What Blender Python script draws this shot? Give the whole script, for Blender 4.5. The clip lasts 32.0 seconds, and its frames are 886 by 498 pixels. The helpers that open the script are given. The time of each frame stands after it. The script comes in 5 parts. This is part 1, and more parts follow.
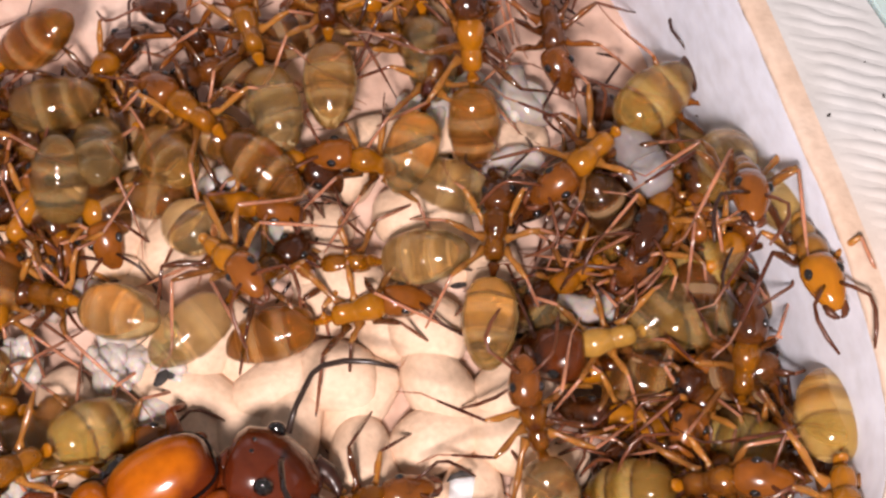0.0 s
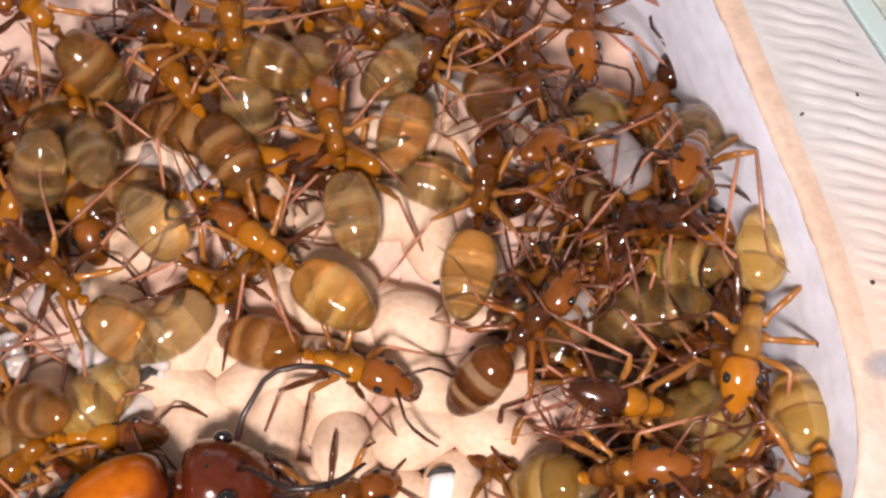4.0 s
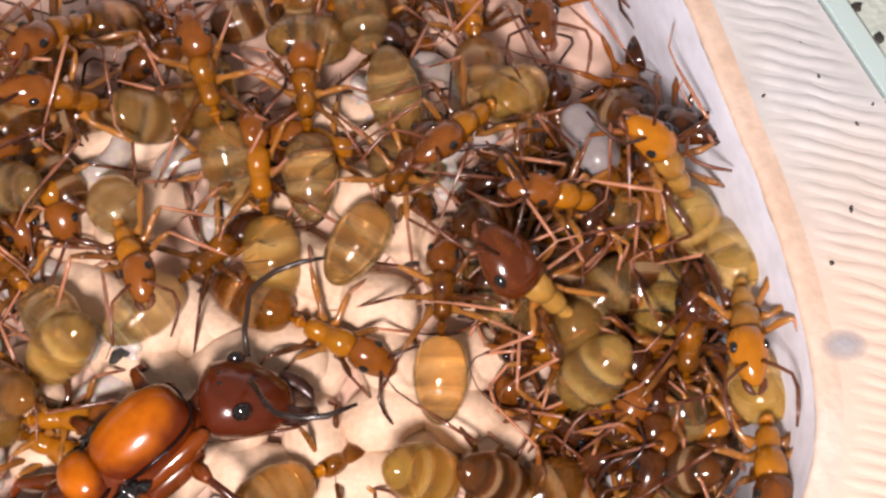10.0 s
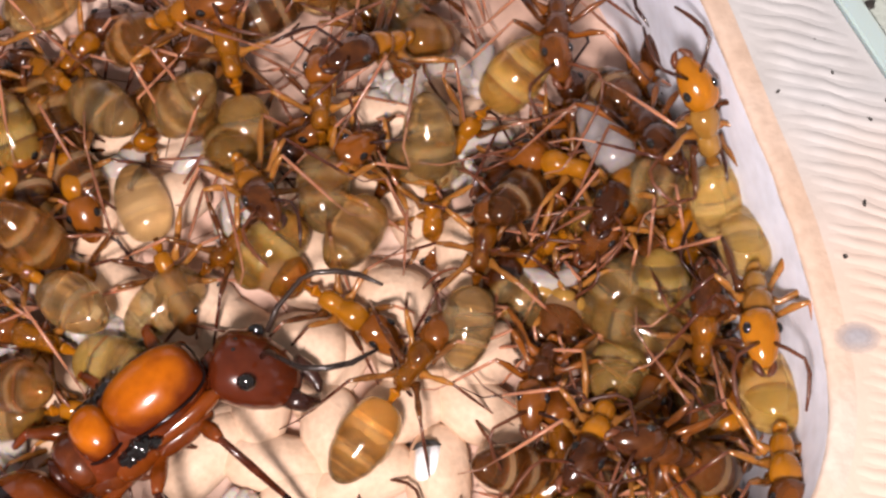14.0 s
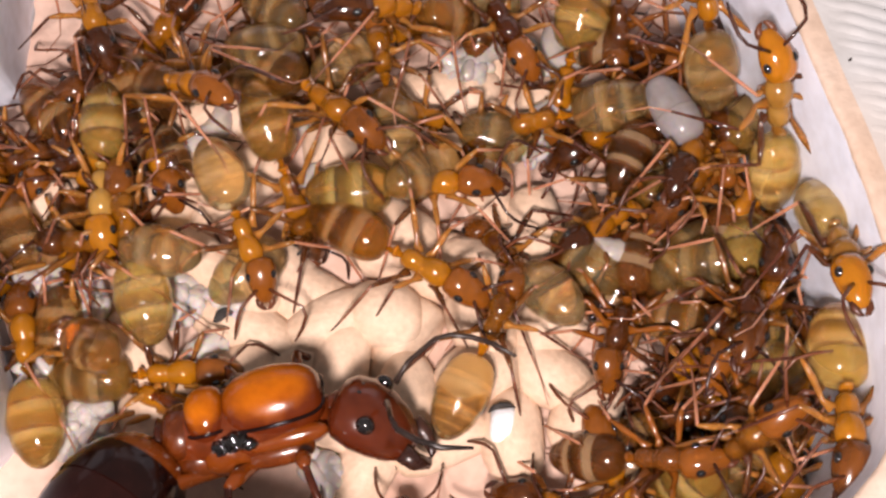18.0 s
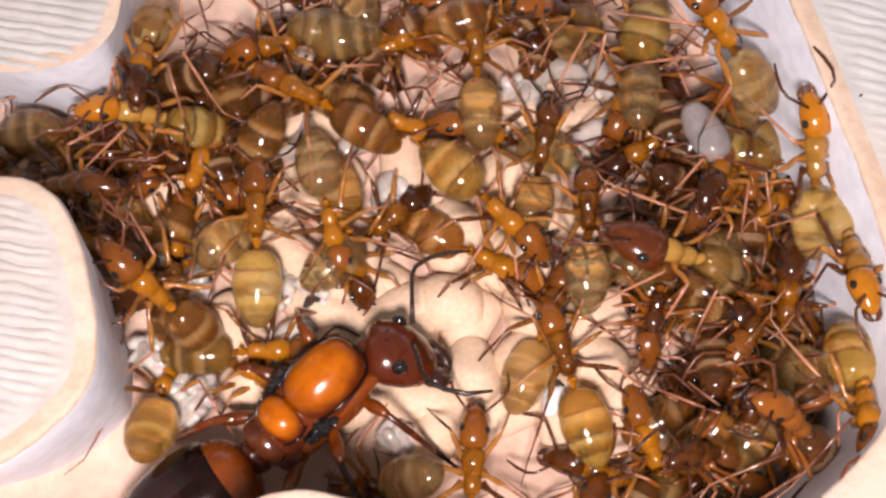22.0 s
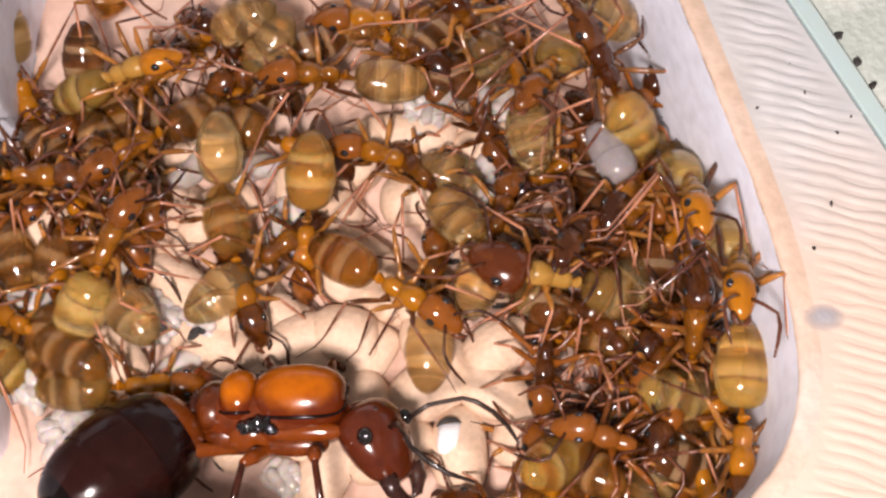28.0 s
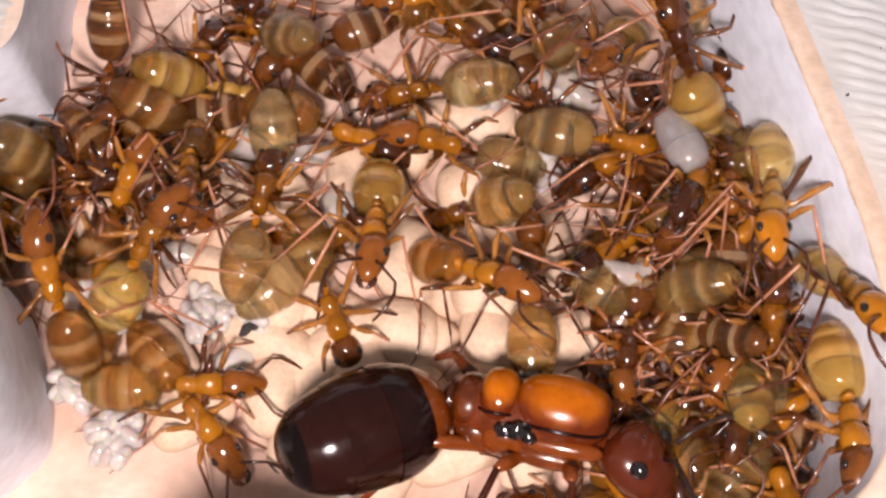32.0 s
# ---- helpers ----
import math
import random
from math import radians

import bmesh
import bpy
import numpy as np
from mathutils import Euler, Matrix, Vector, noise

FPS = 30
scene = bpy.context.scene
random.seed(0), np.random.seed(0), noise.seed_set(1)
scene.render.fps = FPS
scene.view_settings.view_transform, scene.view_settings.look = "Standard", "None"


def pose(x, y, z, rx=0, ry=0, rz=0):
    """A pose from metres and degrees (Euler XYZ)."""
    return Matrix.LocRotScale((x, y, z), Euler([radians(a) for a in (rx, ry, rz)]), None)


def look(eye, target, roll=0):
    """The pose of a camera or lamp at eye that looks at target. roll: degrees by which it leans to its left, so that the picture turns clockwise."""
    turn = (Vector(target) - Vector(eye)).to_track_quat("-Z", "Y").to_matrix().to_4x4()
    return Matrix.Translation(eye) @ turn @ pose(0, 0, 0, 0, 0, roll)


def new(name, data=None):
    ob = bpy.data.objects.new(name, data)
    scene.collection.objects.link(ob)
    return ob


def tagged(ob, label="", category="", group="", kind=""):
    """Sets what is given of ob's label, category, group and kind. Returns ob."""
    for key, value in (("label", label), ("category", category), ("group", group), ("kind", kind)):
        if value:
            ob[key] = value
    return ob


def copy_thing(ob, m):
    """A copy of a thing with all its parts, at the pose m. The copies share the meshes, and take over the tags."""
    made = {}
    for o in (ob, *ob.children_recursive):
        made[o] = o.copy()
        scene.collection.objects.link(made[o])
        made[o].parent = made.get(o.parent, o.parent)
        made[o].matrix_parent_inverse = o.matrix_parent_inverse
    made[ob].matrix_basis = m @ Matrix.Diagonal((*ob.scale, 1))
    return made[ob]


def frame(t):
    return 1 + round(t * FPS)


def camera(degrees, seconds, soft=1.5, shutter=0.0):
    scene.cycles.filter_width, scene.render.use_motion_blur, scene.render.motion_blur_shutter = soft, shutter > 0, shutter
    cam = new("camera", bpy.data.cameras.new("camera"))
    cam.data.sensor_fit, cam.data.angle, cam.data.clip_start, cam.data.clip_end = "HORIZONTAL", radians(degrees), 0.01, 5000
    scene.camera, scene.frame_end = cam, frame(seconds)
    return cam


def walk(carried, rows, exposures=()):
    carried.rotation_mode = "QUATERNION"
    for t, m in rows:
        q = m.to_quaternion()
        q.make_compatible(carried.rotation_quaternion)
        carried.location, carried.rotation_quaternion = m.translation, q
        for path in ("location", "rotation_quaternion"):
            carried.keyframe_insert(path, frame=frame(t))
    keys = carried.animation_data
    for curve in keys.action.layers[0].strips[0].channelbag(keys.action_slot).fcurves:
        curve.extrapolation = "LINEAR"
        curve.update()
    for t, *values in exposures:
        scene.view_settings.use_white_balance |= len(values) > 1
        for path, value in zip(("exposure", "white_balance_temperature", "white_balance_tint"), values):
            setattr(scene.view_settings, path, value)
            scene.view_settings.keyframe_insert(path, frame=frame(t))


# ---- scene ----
MM = 0.001


def view(x, y, z, tilt, lean, turn):
    """A camera pose in millimetres; tilt leans the view up the picture."""
    return pose(x * MM, y * MM, z * MM, tilt, lean, turn)


cam = camera(40, 32.0, soft=2.6)
walk(cam, [
    (0, view(0.00, -11.13, 38.58, 15.11, -1.22, -0.85)),
    (0.5, view(-0.12, -11.32, 38.00, 14.92, -1.25, -0.86)),
    (1, view(0.21, -11.42, 38.14, 14.88, -1.50, -0.87)),
    (1.5, view(-0.10, -11.25, 38.02, 14.80, -1.71, -0.64)),
    (2, view(0.20, -11.11, 38.35, 14.85, -1.57, -0.61)),
    (2.5, view(0.46, -11.01, 38.47, 15.05, -1.20, -0.85)),
    (3, view(0.68, -11.00, 38.69, 15.06, -1.03, -0.68)),
    (3.5, view(0.91, -10.94, 38.91, 14.82, -0.75, -0.72)),
    (5.5, view(1.49, -10.94, 38.72, 14.22, -0.19, -0.65)),
    (6, view(1.82, -10.93, 38.90, 14.09, -0.21, -0.77)),
    (6.5, view(2.34, -10.88, 39.21, 13.95, -0.12, -0.73)),
    (7, view(2.29, -10.83, 39.25, 14.18, -0.13, -0.73)),
    (7.5, view(1.84, -11.00, 39.07, 14.28, -0.14, -0.87)),
    (8, view(1.77, -11.01, 39.06, 14.24, -0.14, -0.92)),
    (8.5, view(2.04, -10.96, 39.29, 14.21, -0.20, -0.84)),
    (9, view(2.13, -11.00, 39.26, 14.11, -0.31, -0.89)),
    (9.5, view(2.27, -11.00, 39.21, 13.99, -0.37, -0.82)),
    (10, view(2.15, -11.12, 39.05, 13.91, -0.31, -0.72)),
    (10.5, view(2.17, -11.37, 39.17, 13.88, -0.26, -0.74)),
    (11, view(2.06, -11.47, 39.10, 13.88, -0.34, -0.72)),
    (11.5, view(2.29, -11.49, 39.17, 13.90, -0.24, -0.59)),
    (12, view(2.21, -11.59, 39.19, 13.78, -0.26, -0.57)),
    (12.5, view(2.64, -11.57, 39.06, 13.98, -0.09, -0.46)),
    (13, view(2.18, -11.60, 39.20, 13.79, -0.08, -0.53)),
    (13.5, view(2.03, -11.59, 39.40, 14.17, 0.09, -0.42)),
    (15.5, view(0.96, -12.22, 39.41, 14.32, -0.04, -0.56)),
    (16, view(0.56, -12.65, 39.64, 14.37, -0.18, -0.63)),
    (16.5, view(0.38, -12.82, 39.92, 14.12, -0.11, -0.58)),
    (17, view(0.20, -13.27, 40.12, 14.29, 0.18, -0.24)),
    (17.5, view(-0.08, -13.08, 40.16, 14.28, -0.02, -0.50)),
    (18, view(-0.26, -13.36, 40.32, 14.98, 0.39, -0.29)),
    (18.5, view(-0.77, -13.80, 41.80, 15.96, 0.95, 0.20)),
    (19, view(-3.19, -14.00, 44.54, 15.54, 0.53, 0.64)),
    (19.5, view(-5.54, -14.84, 45.94, 15.45, 0.57, 0.72)),
    (20, view(-5.05, -15.10, 47.71, 15.76, 0.47, 1.37)),
    (20.5, view(-4.80, -14.92, 46.84, 15.40, 0.07, 1.47)),
    (21, view(-3.80, -14.61, 46.54, 15.37, -0.23, 1.35)),
    (21.5, view(-3.27, -14.65, 46.46, 15.29, -0.60, 0.68)),
    (22, view(-3.18, -14.98, 46.26, 14.92, -0.71, 0.59)),
    (22.5, view(-3.15, -15.23, 45.74, 14.86, -0.40, 0.77)),
    (23, view(-2.57, -14.90, 45.68, 14.40, -0.18, 0.89)),
    (23.5, view(-2.63, -14.79, 46.05, 14.74, 0.13, 0.82)),
    (24, view(-2.72, -14.81, 45.87, 14.93, 0.00, 0.84)),
    (24.5, view(-2.51, -14.74, 46.04, 15.22, 0.42, 0.98)),
    (27, view(0.93, -15.24, 44.37, 16.49, 0.69, 1.00)),
    (27.5, view(1.36, -15.33, 43.87, 17.06, 0.88, 0.85)),
    (28, view(1.93, -15.21, 43.65, 17.52, 0.87, 0.81)),
    (28.5, view(1.51, -15.41, 43.35, 17.95, 0.92, 0.82)),
    (29, view(1.59, -15.34, 43.38, 18.26, 0.77, 0.81)),
    (29.5, view(1.49, -15.37, 43.36, 18.32, 0.71, 0.87)),
    (30, view(1.20, -15.10, 43.73, 18.22, 0.69, 0.90)),
    (30.5, view(0.52, -14.79, 43.73, 17.96, 0.46, 0.86)),
    (31, view(-0.03, -13.70, 42.76, 16.84, 0.34, 1.13)),
    (31.5, view(-0.40, -13.79, 42.14, 16.30, 0.49, 0.91)),
    (32, view(-0.48, -14.02, 42.15, 16.17, 0.61, 0.57)),
])

# ---- light: a small white lamp beside the lens and a dim room ----
world = bpy.data.worlds.new("room")
scene.world = world
world.use_nodes = True
world.node_tree.nodes["Background"].inputs[0].default_value = (1.0, 0.918, 0.885, 1)
world.node_tree.nodes["Background"].inputs[1].default_value = 0.275
lamp = new("lamp", bpy.data.lights.new("lamp", "AREA"))
lamp.data.shape, lamp.data.size, lamp.data.energy = "DISK", 10 * MM, 0.0615
lamp.data.color = (1.0, 0.85, 0.82)
lamp.matrix_world = look((-5 * MM, -29 * MM, 54 * MM), (-1 * MM, -2 * MM, 0))
scene.view_settings.exposure = 0.0


# ---- materials ----
def material(name, rough=0.5, **sockets):
    m = bpy.data.materials.new(name)
    m.use_nodes = True
    b = m.node_tree.nodes["Principled BSDF"]
    b.inputs["Roughness"].default_value = rough
    for k, v in sockets.items():
        b.inputs[k.replace("_", " ")].default_value = v
    return m, m.node_tree, b


def node(tree, kind, **inputs):
    n = tree.nodes.new(kind)
    for k, v in inputs.items():
        n.inputs[k.replace("_", " ")].default_value = v
    return n


def ramp(tree, source, stops):
    r = tree.nodes.new("ShaderNodeValToRGB")
    e = r.color_ramp.elements
    while len(e) < len(stops):
        e.new(0.5)
    for el, (p, c) in zip(e, stops):
        el.position, el.color = p, (*c, 1)
    tree.links.new(source, r.inputs[0])
    return r.outputs[0]


def mixed(tree, fac, a, b, blend="MIX"):
    n = tree.nodes.new("ShaderNodeMix")
    n.data_type, n.blend_type = "RGBA", blend
    for sock, v in ((n.inputs[0], fac), (n.inputs[6], a), (n.inputs[7], b)):
        if isinstance(v, bpy.types.NodeSocket):
            tree.links.new(v, sock)
        else:
            sock.default_value = v if isinstance(v, float) else (*v, 1)
    return n.outputs[2]


def bump(tree, b, height, strength=0.3, dist=0.05):
    n = node(tree, "ShaderNodeBump", Strength=strength, Distance=dist * MM)
    tree.links.new(height, n.inputs["Height"])
    tree.links.new(n.outputs[0], b.inputs["Normal"])


def cuticle(name, dark, light, rough=0.22, banded=False, gloss=0.6, sss=0.12, clear=0.0, glassy=0.0, reach=0.4, relief=0.6):
    """Shiny translucent insect skin, varied from animal to animal and blotched."""
    m, t, b = material(name, rough)
    b.inputs["Coat Weight"].default_value = gloss * 0.48
    b.inputs["Coat Roughness"].default_value = 0.055
    b.inputs["Subsurface Weight"].default_value = sss
    b.inputs["Subsurface Radius"].default_value = (1.0, 0.42, 0.12)
    b.inputs["Subsurface Scale"].default_value = reach * MM
    b.inputs["Alpha"].default_value = 1 - clear
    b.inputs["Transmission Weight"].default_value = glassy
    b.inputs["IOR"].default_value = 1.42
    info = t.nodes.new("ShaderNodeObjectInfo")
    tex = t.nodes.new("ShaderNodeTexCoord")
    shift = t.nodes.new("ShaderNodeVectorMath")
    shift.operation = "MULTIPLY_ADD"
    shift.inputs[1].default_value = (1, 1, 1)
    t.links.new(tex.outputs["Object"], shift.inputs[0])
    t.links.new(info.outputs["Random"], shift.inputs[2])
    fine = node(t, "ShaderNodeTexNoise", Scale=3200.0, Detail=4.0)
    wide = node(t, "ShaderNodeTexNoise", Scale=1300.0, Detail=3.0)
    for n in (fine, wide):
        t.links.new(shift.outputs[0], n.inputs["Vector"])
    add = node(t, "ShaderNodeMath")
    t.links.new(info.outputs["Random"], add.inputs[0])
    t.links.new(wide.outputs["Fac"], add.inputs[1])
    half = node(t, "ShaderNodeMath")
    half.operation = "MULTIPLY_ADD"
    half.inputs[1].default_value, half.inputs[2].default_value = 1.45, -0.86
    t.links.new(add.outputs[0], half.inputs[0])
    half.use_clamp = True
    col = mixed(t, half.outputs[0], dark, light)
    if banded:
        sep = t.nodes.new("ShaderNodeSeparateXYZ")
        t.links.new(tex.outputs["Generated"], sep.inputs[0])
        wob = node(t, "ShaderNodeMath")
        wob.operation = "MULTIPLY_ADD"
        wob.inputs[1].default_value = 0.16
        t.links.new(wide.outputs["Fac"], wob.inputs[0])
        t.links.new(sep.outputs[0], wob.inputs[2])
        pale = tuple(min(0.9, c * 1.05 + p) for c, p in zip(light, (0.24, 0.20, 0.125)))
        deep = tuple(c * 0.75 for c in dark)
        band = ramp(t, wob.outputs[0], [(0.12, deep), (0.40, dark), (0.62, light), (0.76, pale), (1.0, pale)])
        col = mixed(t, 0.78, col, band)
    mot = ramp(t, fine.outputs["Fac"], [(0.3, (0.88, 0.87, 0.86)), (0.7, (1.07, 1.06, 1.04))])
    col = mixed(t, 1.0, col, mot, "MULTIPLY")
    t.links.new(col, b.inputs["Base Color"])
    uneven = ramp(t, wide.outputs["Fac"], [(0.35, (rough * 0.6,) * 3), (0.65, (rough * 1.6,) * 3)])
    t.links.new(uneven, b.inputs["Roughness"])
    both = mixed(t, 0.6, fine.outputs["Color"], wide.outputs["Color"])
    bump(t, b, both, relief, 0.065)
    return m


SKIN = cuticle("amber_cuticle", (0.085, 0.019, 0.002), (0.60, 0.225, 0.008), 0.14, glassy=0.5, gloss=0.9, sss=0.0, relief=0.3)
HEADSKIN = cuticle("brown_head_cuticle", (0.058, 0.015, 0.003), (0.31, 0.096, 0.011), 0.16, glassy=0.4, gloss=0.9, sss=0.0, relief=0.3)
THIGH = cuticle("thigh_cuticle", (0.10, 0.029, 0.006), (0.48, 0.205, 0.040), 0.18, gloss=0.9, glassy=0.4, relief=0.3)
# pinkish light ends put the glint of lit shins and feet into the colour
LEGSKIN = cuticle("leg_cuticle", (0.09, 0.024, 0.012), (0.58, 0.26, 0.155), 0.16, gloss=0.9, glassy=0.3, relief=0.3)
FOOTSKIN = cuticle("foot_cuticle", (0.04, 0.015, 0.010), (0.36, 0.17, 0.11), 0.22, gloss=0.5)
FEELER = cuticle("feeler_cuticle", (0.028, 0.010, 0.007), (0.12, 0.038, 0.016), 0.25, gloss=0.5)
TINTS = {"olive": ((0.094, 0.037, 0.004), (0.31, 0.152, 0.020), 0.70), "smoky": ((0.18, 0.098, 0.036), (0.46, 0.305, 0.14), 0.82), "amber": ((0.095, 0.030, 0.002), (0.32, 0.120, 0.009), 0.64),
         "honey": ((0.27, 0.125, 0.010), (0.60, 0.37, 0.062), 0.70), "dusky": ((0.042, 0.013, 0.003), (0.14, 0.045, 0.009), 0.36)}
BELLY, GREYBELLY, AMBERBELLY, PALEBELLY, DARKBELLY = [cuticle(n + "_belly", d, l, 0.10, True, 0.9, 0.1, c, relief=0.25) for n, (d, l, c) in TINTS.items()]
FRONTS = {m: cuticle(n + "_belly_front", d, l, 0.10, False, 0.9, 0.1, c, relief=0.25) for m, (n, (d, l, c)) in zip((BELLY, GREYBELLY, AMBERBELLY, PALEBELLY, DARKBELLY), TINTS.items())}
FAT = cuticle("belly_fat", (0.82, 0.52, 0.17), (0.96, 0.78, 0.42), 0.05, gloss=0.8, sss=0.0, glassy=0.93, relief=0.12)
DIMFAT = cuticle("dim_belly_fat", (0.62, 0.29, 0.07), (0.84, 0.53, 0.21), 0.05, gloss=0.8, sss=0.0, glassy=0.94, relief=0.12)
PALESKIN = cuticle("pale_cuticle", (0.32, 0.125, 0.014), (0.64, 0.36, 0.075), 0.14, glassy=0.5, gloss=0.9, sss=0.0, relief=0.3)
MAJORHEAD = cuticle("orange_head_cuticle", (0.12, 0.026, 0.004), (0.40, 0.12, 0.012), 0.16, glassy=0.35, gloss=0.9, sss=0.0, relief=0.3)
QORANGE = cuticle("orange_thorax", (0.27, 0.056, 0.0002), (0.47, 0.125, 0.0004), 0.17, gloss=0.4, sss=0.04, relief=0.16)
QORANGE.node_tree.nodes["Principled BSDF"].inputs["Specular IOR Level"].default_value = 0.4

def margined(m, margin):
    """Dark pigment along the margins of a body plate."""
    t = m.node_tree
    b = t.nodes["Principled BSDF"]
    base = b.inputs["Base Color"].links[0].from_socket
    tex = t.nodes.new("ShaderNodeTexCoord")
    mid = t.nodes.new("ShaderNodeVectorMath")
    mid.operation = "MULTIPLY_ADD"
    mid.inputs[1].default_value, mid.inputs[2].default_value = (2, 2, 0), (-1, -1, 0)
    t.links.new(tex.outputs["Generated"], mid.inputs[0])
    far = t.nodes.new("ShaderNodeVectorMath")
    far.operation = "LENGTH"
    t.links.new(mid.outputs[0], far.inputs[0])
    noi = node(t, "ShaderNodeTexNoise", Scale=1500.0, Detail=3.0)
    t.links.new(tex.outputs["Object"], noi.inputs["Vector"])
    wob = node(t, "ShaderNodeMath")
    wob.operation, wob.inputs[1].default_value = "MULTIPLY_ADD", 0.25
    t.links.new(noi.outputs["Fac"], wob.inputs[0])
    t.links.new(far.outputs["Value"], wob.inputs[2])
    fit = node(t, "ShaderNodeMath")
    fit.operation, fit.inputs[1].default_value = "MULTIPLY", 0.7
    t.links.new(wob.outputs[0], fit.inputs[0])
    fac = ramp(t, fit.outputs[0], [(0.47, (0, 0, 0)), (0.64, (0.30, 0.30, 0.30)), (0.77, (1, 1, 1))])
    t.links.new(mixed(t, fac, base, margin), b.inputs["Base Color"])


margined(QORANGE, (0.09, 0.014, 0.002))
QRED = cuticle("red_brown_cuticle", (0.032, 0.006, 0.002), (0.135, 0.025, 0.004), 0.2, gloss=0.6, relief=0.16)
QHEAD = cuticle("maroon_head_cuticle", (0.022, 0.0045, 0.002), (0.078, 0.014, 0.004), 0.16, gloss=0.7, relief=0.14)
QFLANK = cuticle("flank_cuticle", (0.042, 0.008, 0.002), (0.16, 0.034, 0.003), 0.2, gloss=0.8, relief=0.16)
QDARK = cuticle("near_black_belly", (0.004, 0.0015, 0.0015), (0.016, 0.0035, 0.0025), 0.16, gloss=0.35, sss=0.0, relief=0.16)
QDARK.node_tree.nodes["Principled BSDF"].inputs["Specular IOR Level"].default_value = 0.3
QBLACK = cuticle("black_feeler", (0.012, 0.008, 0.007), (0.03, 0.018, 0.014), 0.3, gloss=0.3, sss=0.0, relief=0.16)
EYE = material("black_eye", 0.08, Base_Color=(0.006, 0.005, 0.005, 1), Coat_Weight=1.0)[0]


def plaster(name, a, b_, c, scale, strength, rough=0.8):
    m, t, b = material(name, rough)
    tex = t.nodes.new("ShaderNodeTexCoord")
    n1 = node(t, "ShaderNodeTexNoise", Scale=scale, Detail=5.0)
    n2 = node(t, "ShaderNodeTexNoise", Scale=scale * 9, Detail=6.0)
    for n in (n1, n2):
        t.links.new(tex.outputs["Object"], n.inputs["Vector"])
    col = ramp(t, n1.outputs["Fac"], [(0.35, a), (0.55, b_), (0.7, c)])
    fine = ramp(t, n2.outputs["Fac"], [(0.3, (0.88, 0.87, 0.86)), (0.65, (1.03, 1.03, 1.03))])
    t.links.new(mixed(t, 1.0, col, fine, "MULTIPLY"), b.inputs["Base Color"])
    bump(t, b, n2.outputs["Fac"], strength, 0.15)
    return m


FLOOR = plaster("cream_floor", (0.52, 0.345, 0.265), (0.64, 0.45, 0.36), (0.71, 0.54, 0.445), 220.0, 0.5)
WALL = plaster("white_wall", (0.81, 0.865, 0.99), (0.84, 0.88, 0.99), (0.86, 0.895, 0.99), 160.0, 0.12, 0.6)
RIM = plaster("cream_lip", (0.50, 0.37, 0.28), (0.54, 0.42, 0.335), (0.55, 0.465, 0.40), 300.0, 0.35, 0.65)
TOPSKIN = plaster("ribbed_top", (0.455, 0.47, 0.485), (0.48, 0.47, 0.46), (0.49, 0.455, 0.43), 90.0, 0.5, 0.6)


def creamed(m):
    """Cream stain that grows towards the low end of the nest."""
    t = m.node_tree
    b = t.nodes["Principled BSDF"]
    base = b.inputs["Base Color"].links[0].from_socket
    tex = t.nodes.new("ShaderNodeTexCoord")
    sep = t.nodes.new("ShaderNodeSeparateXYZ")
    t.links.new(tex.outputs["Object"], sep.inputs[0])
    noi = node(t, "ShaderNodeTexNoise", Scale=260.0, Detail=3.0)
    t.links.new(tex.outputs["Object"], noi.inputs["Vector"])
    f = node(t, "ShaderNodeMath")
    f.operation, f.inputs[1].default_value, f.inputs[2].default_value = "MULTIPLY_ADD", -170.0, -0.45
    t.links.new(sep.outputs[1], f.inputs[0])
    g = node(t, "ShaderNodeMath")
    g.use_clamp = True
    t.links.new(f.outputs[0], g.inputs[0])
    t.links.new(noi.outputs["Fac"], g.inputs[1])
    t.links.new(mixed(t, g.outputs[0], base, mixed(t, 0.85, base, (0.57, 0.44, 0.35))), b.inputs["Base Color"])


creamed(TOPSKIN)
TOPWHITE = plaster("white_ribbed_top", (0.42, 0.42, 0.425), (0.44, 0.42, 0.41), (0.45, 0.395, 0.355), 120.0, 0.6, 0.6)
OUTER = plaster("tray_grey", (0.42, 0.48, 0.44), (0.52, 0.57, 0.53), (0.60, 0.60, 0.56), 400.0, 0.6, 0.7)
TEAL = material("green_glass", 0.15, Base_Color=(0.50, 0.61, 0.585, 1), Coat_Weight=0.6, Subsurface_Weight=0.2)[0]
SMUDGE = plaster("smudge", (0.33, 0.345, 0.40), (0.38, 0.385, 0.42), (0.44, 0.43, 0.43), 900.0, 0.2, 0.7)
tree = SMUDGE.node_tree
coord = tree.nodes.new("ShaderNodeTexCoord")
ball = node(tree, "ShaderNodeTexGradient")
ball.gradient_type = "SPHERICAL"
grow = tree.nodes.new("ShaderNodeMapping")
grow.inputs["Scale"].default_value = (1500, 2100, 1)
tree.links.new(coord.outputs["Object"], grow.inputs[0])
tree.links.new(grow.outputs[0], ball.inputs[0])
tree.links.new(ramp(tree, ball.outputs["Fac"], [(0.0, (0, 0, 0)), (0.75, (0.75, 0.75, 0.75))]), tree.nodes["Principled BSDF"].inputs["Alpha"])
SOOT = plaster("dark_crumb", (0.02, 0.018, 0.016), (0.035, 0.03, 0.028), (0.06, 0.05, 0.045), 3000.0, 0.5, 0.7)
SILK = plaster("cocoon_silk", (0.62, 0.44, 0.305), (0.71, 0.525, 0.385), (0.77, 0.61, 0.47), 500.0, 0.3, 0.6)
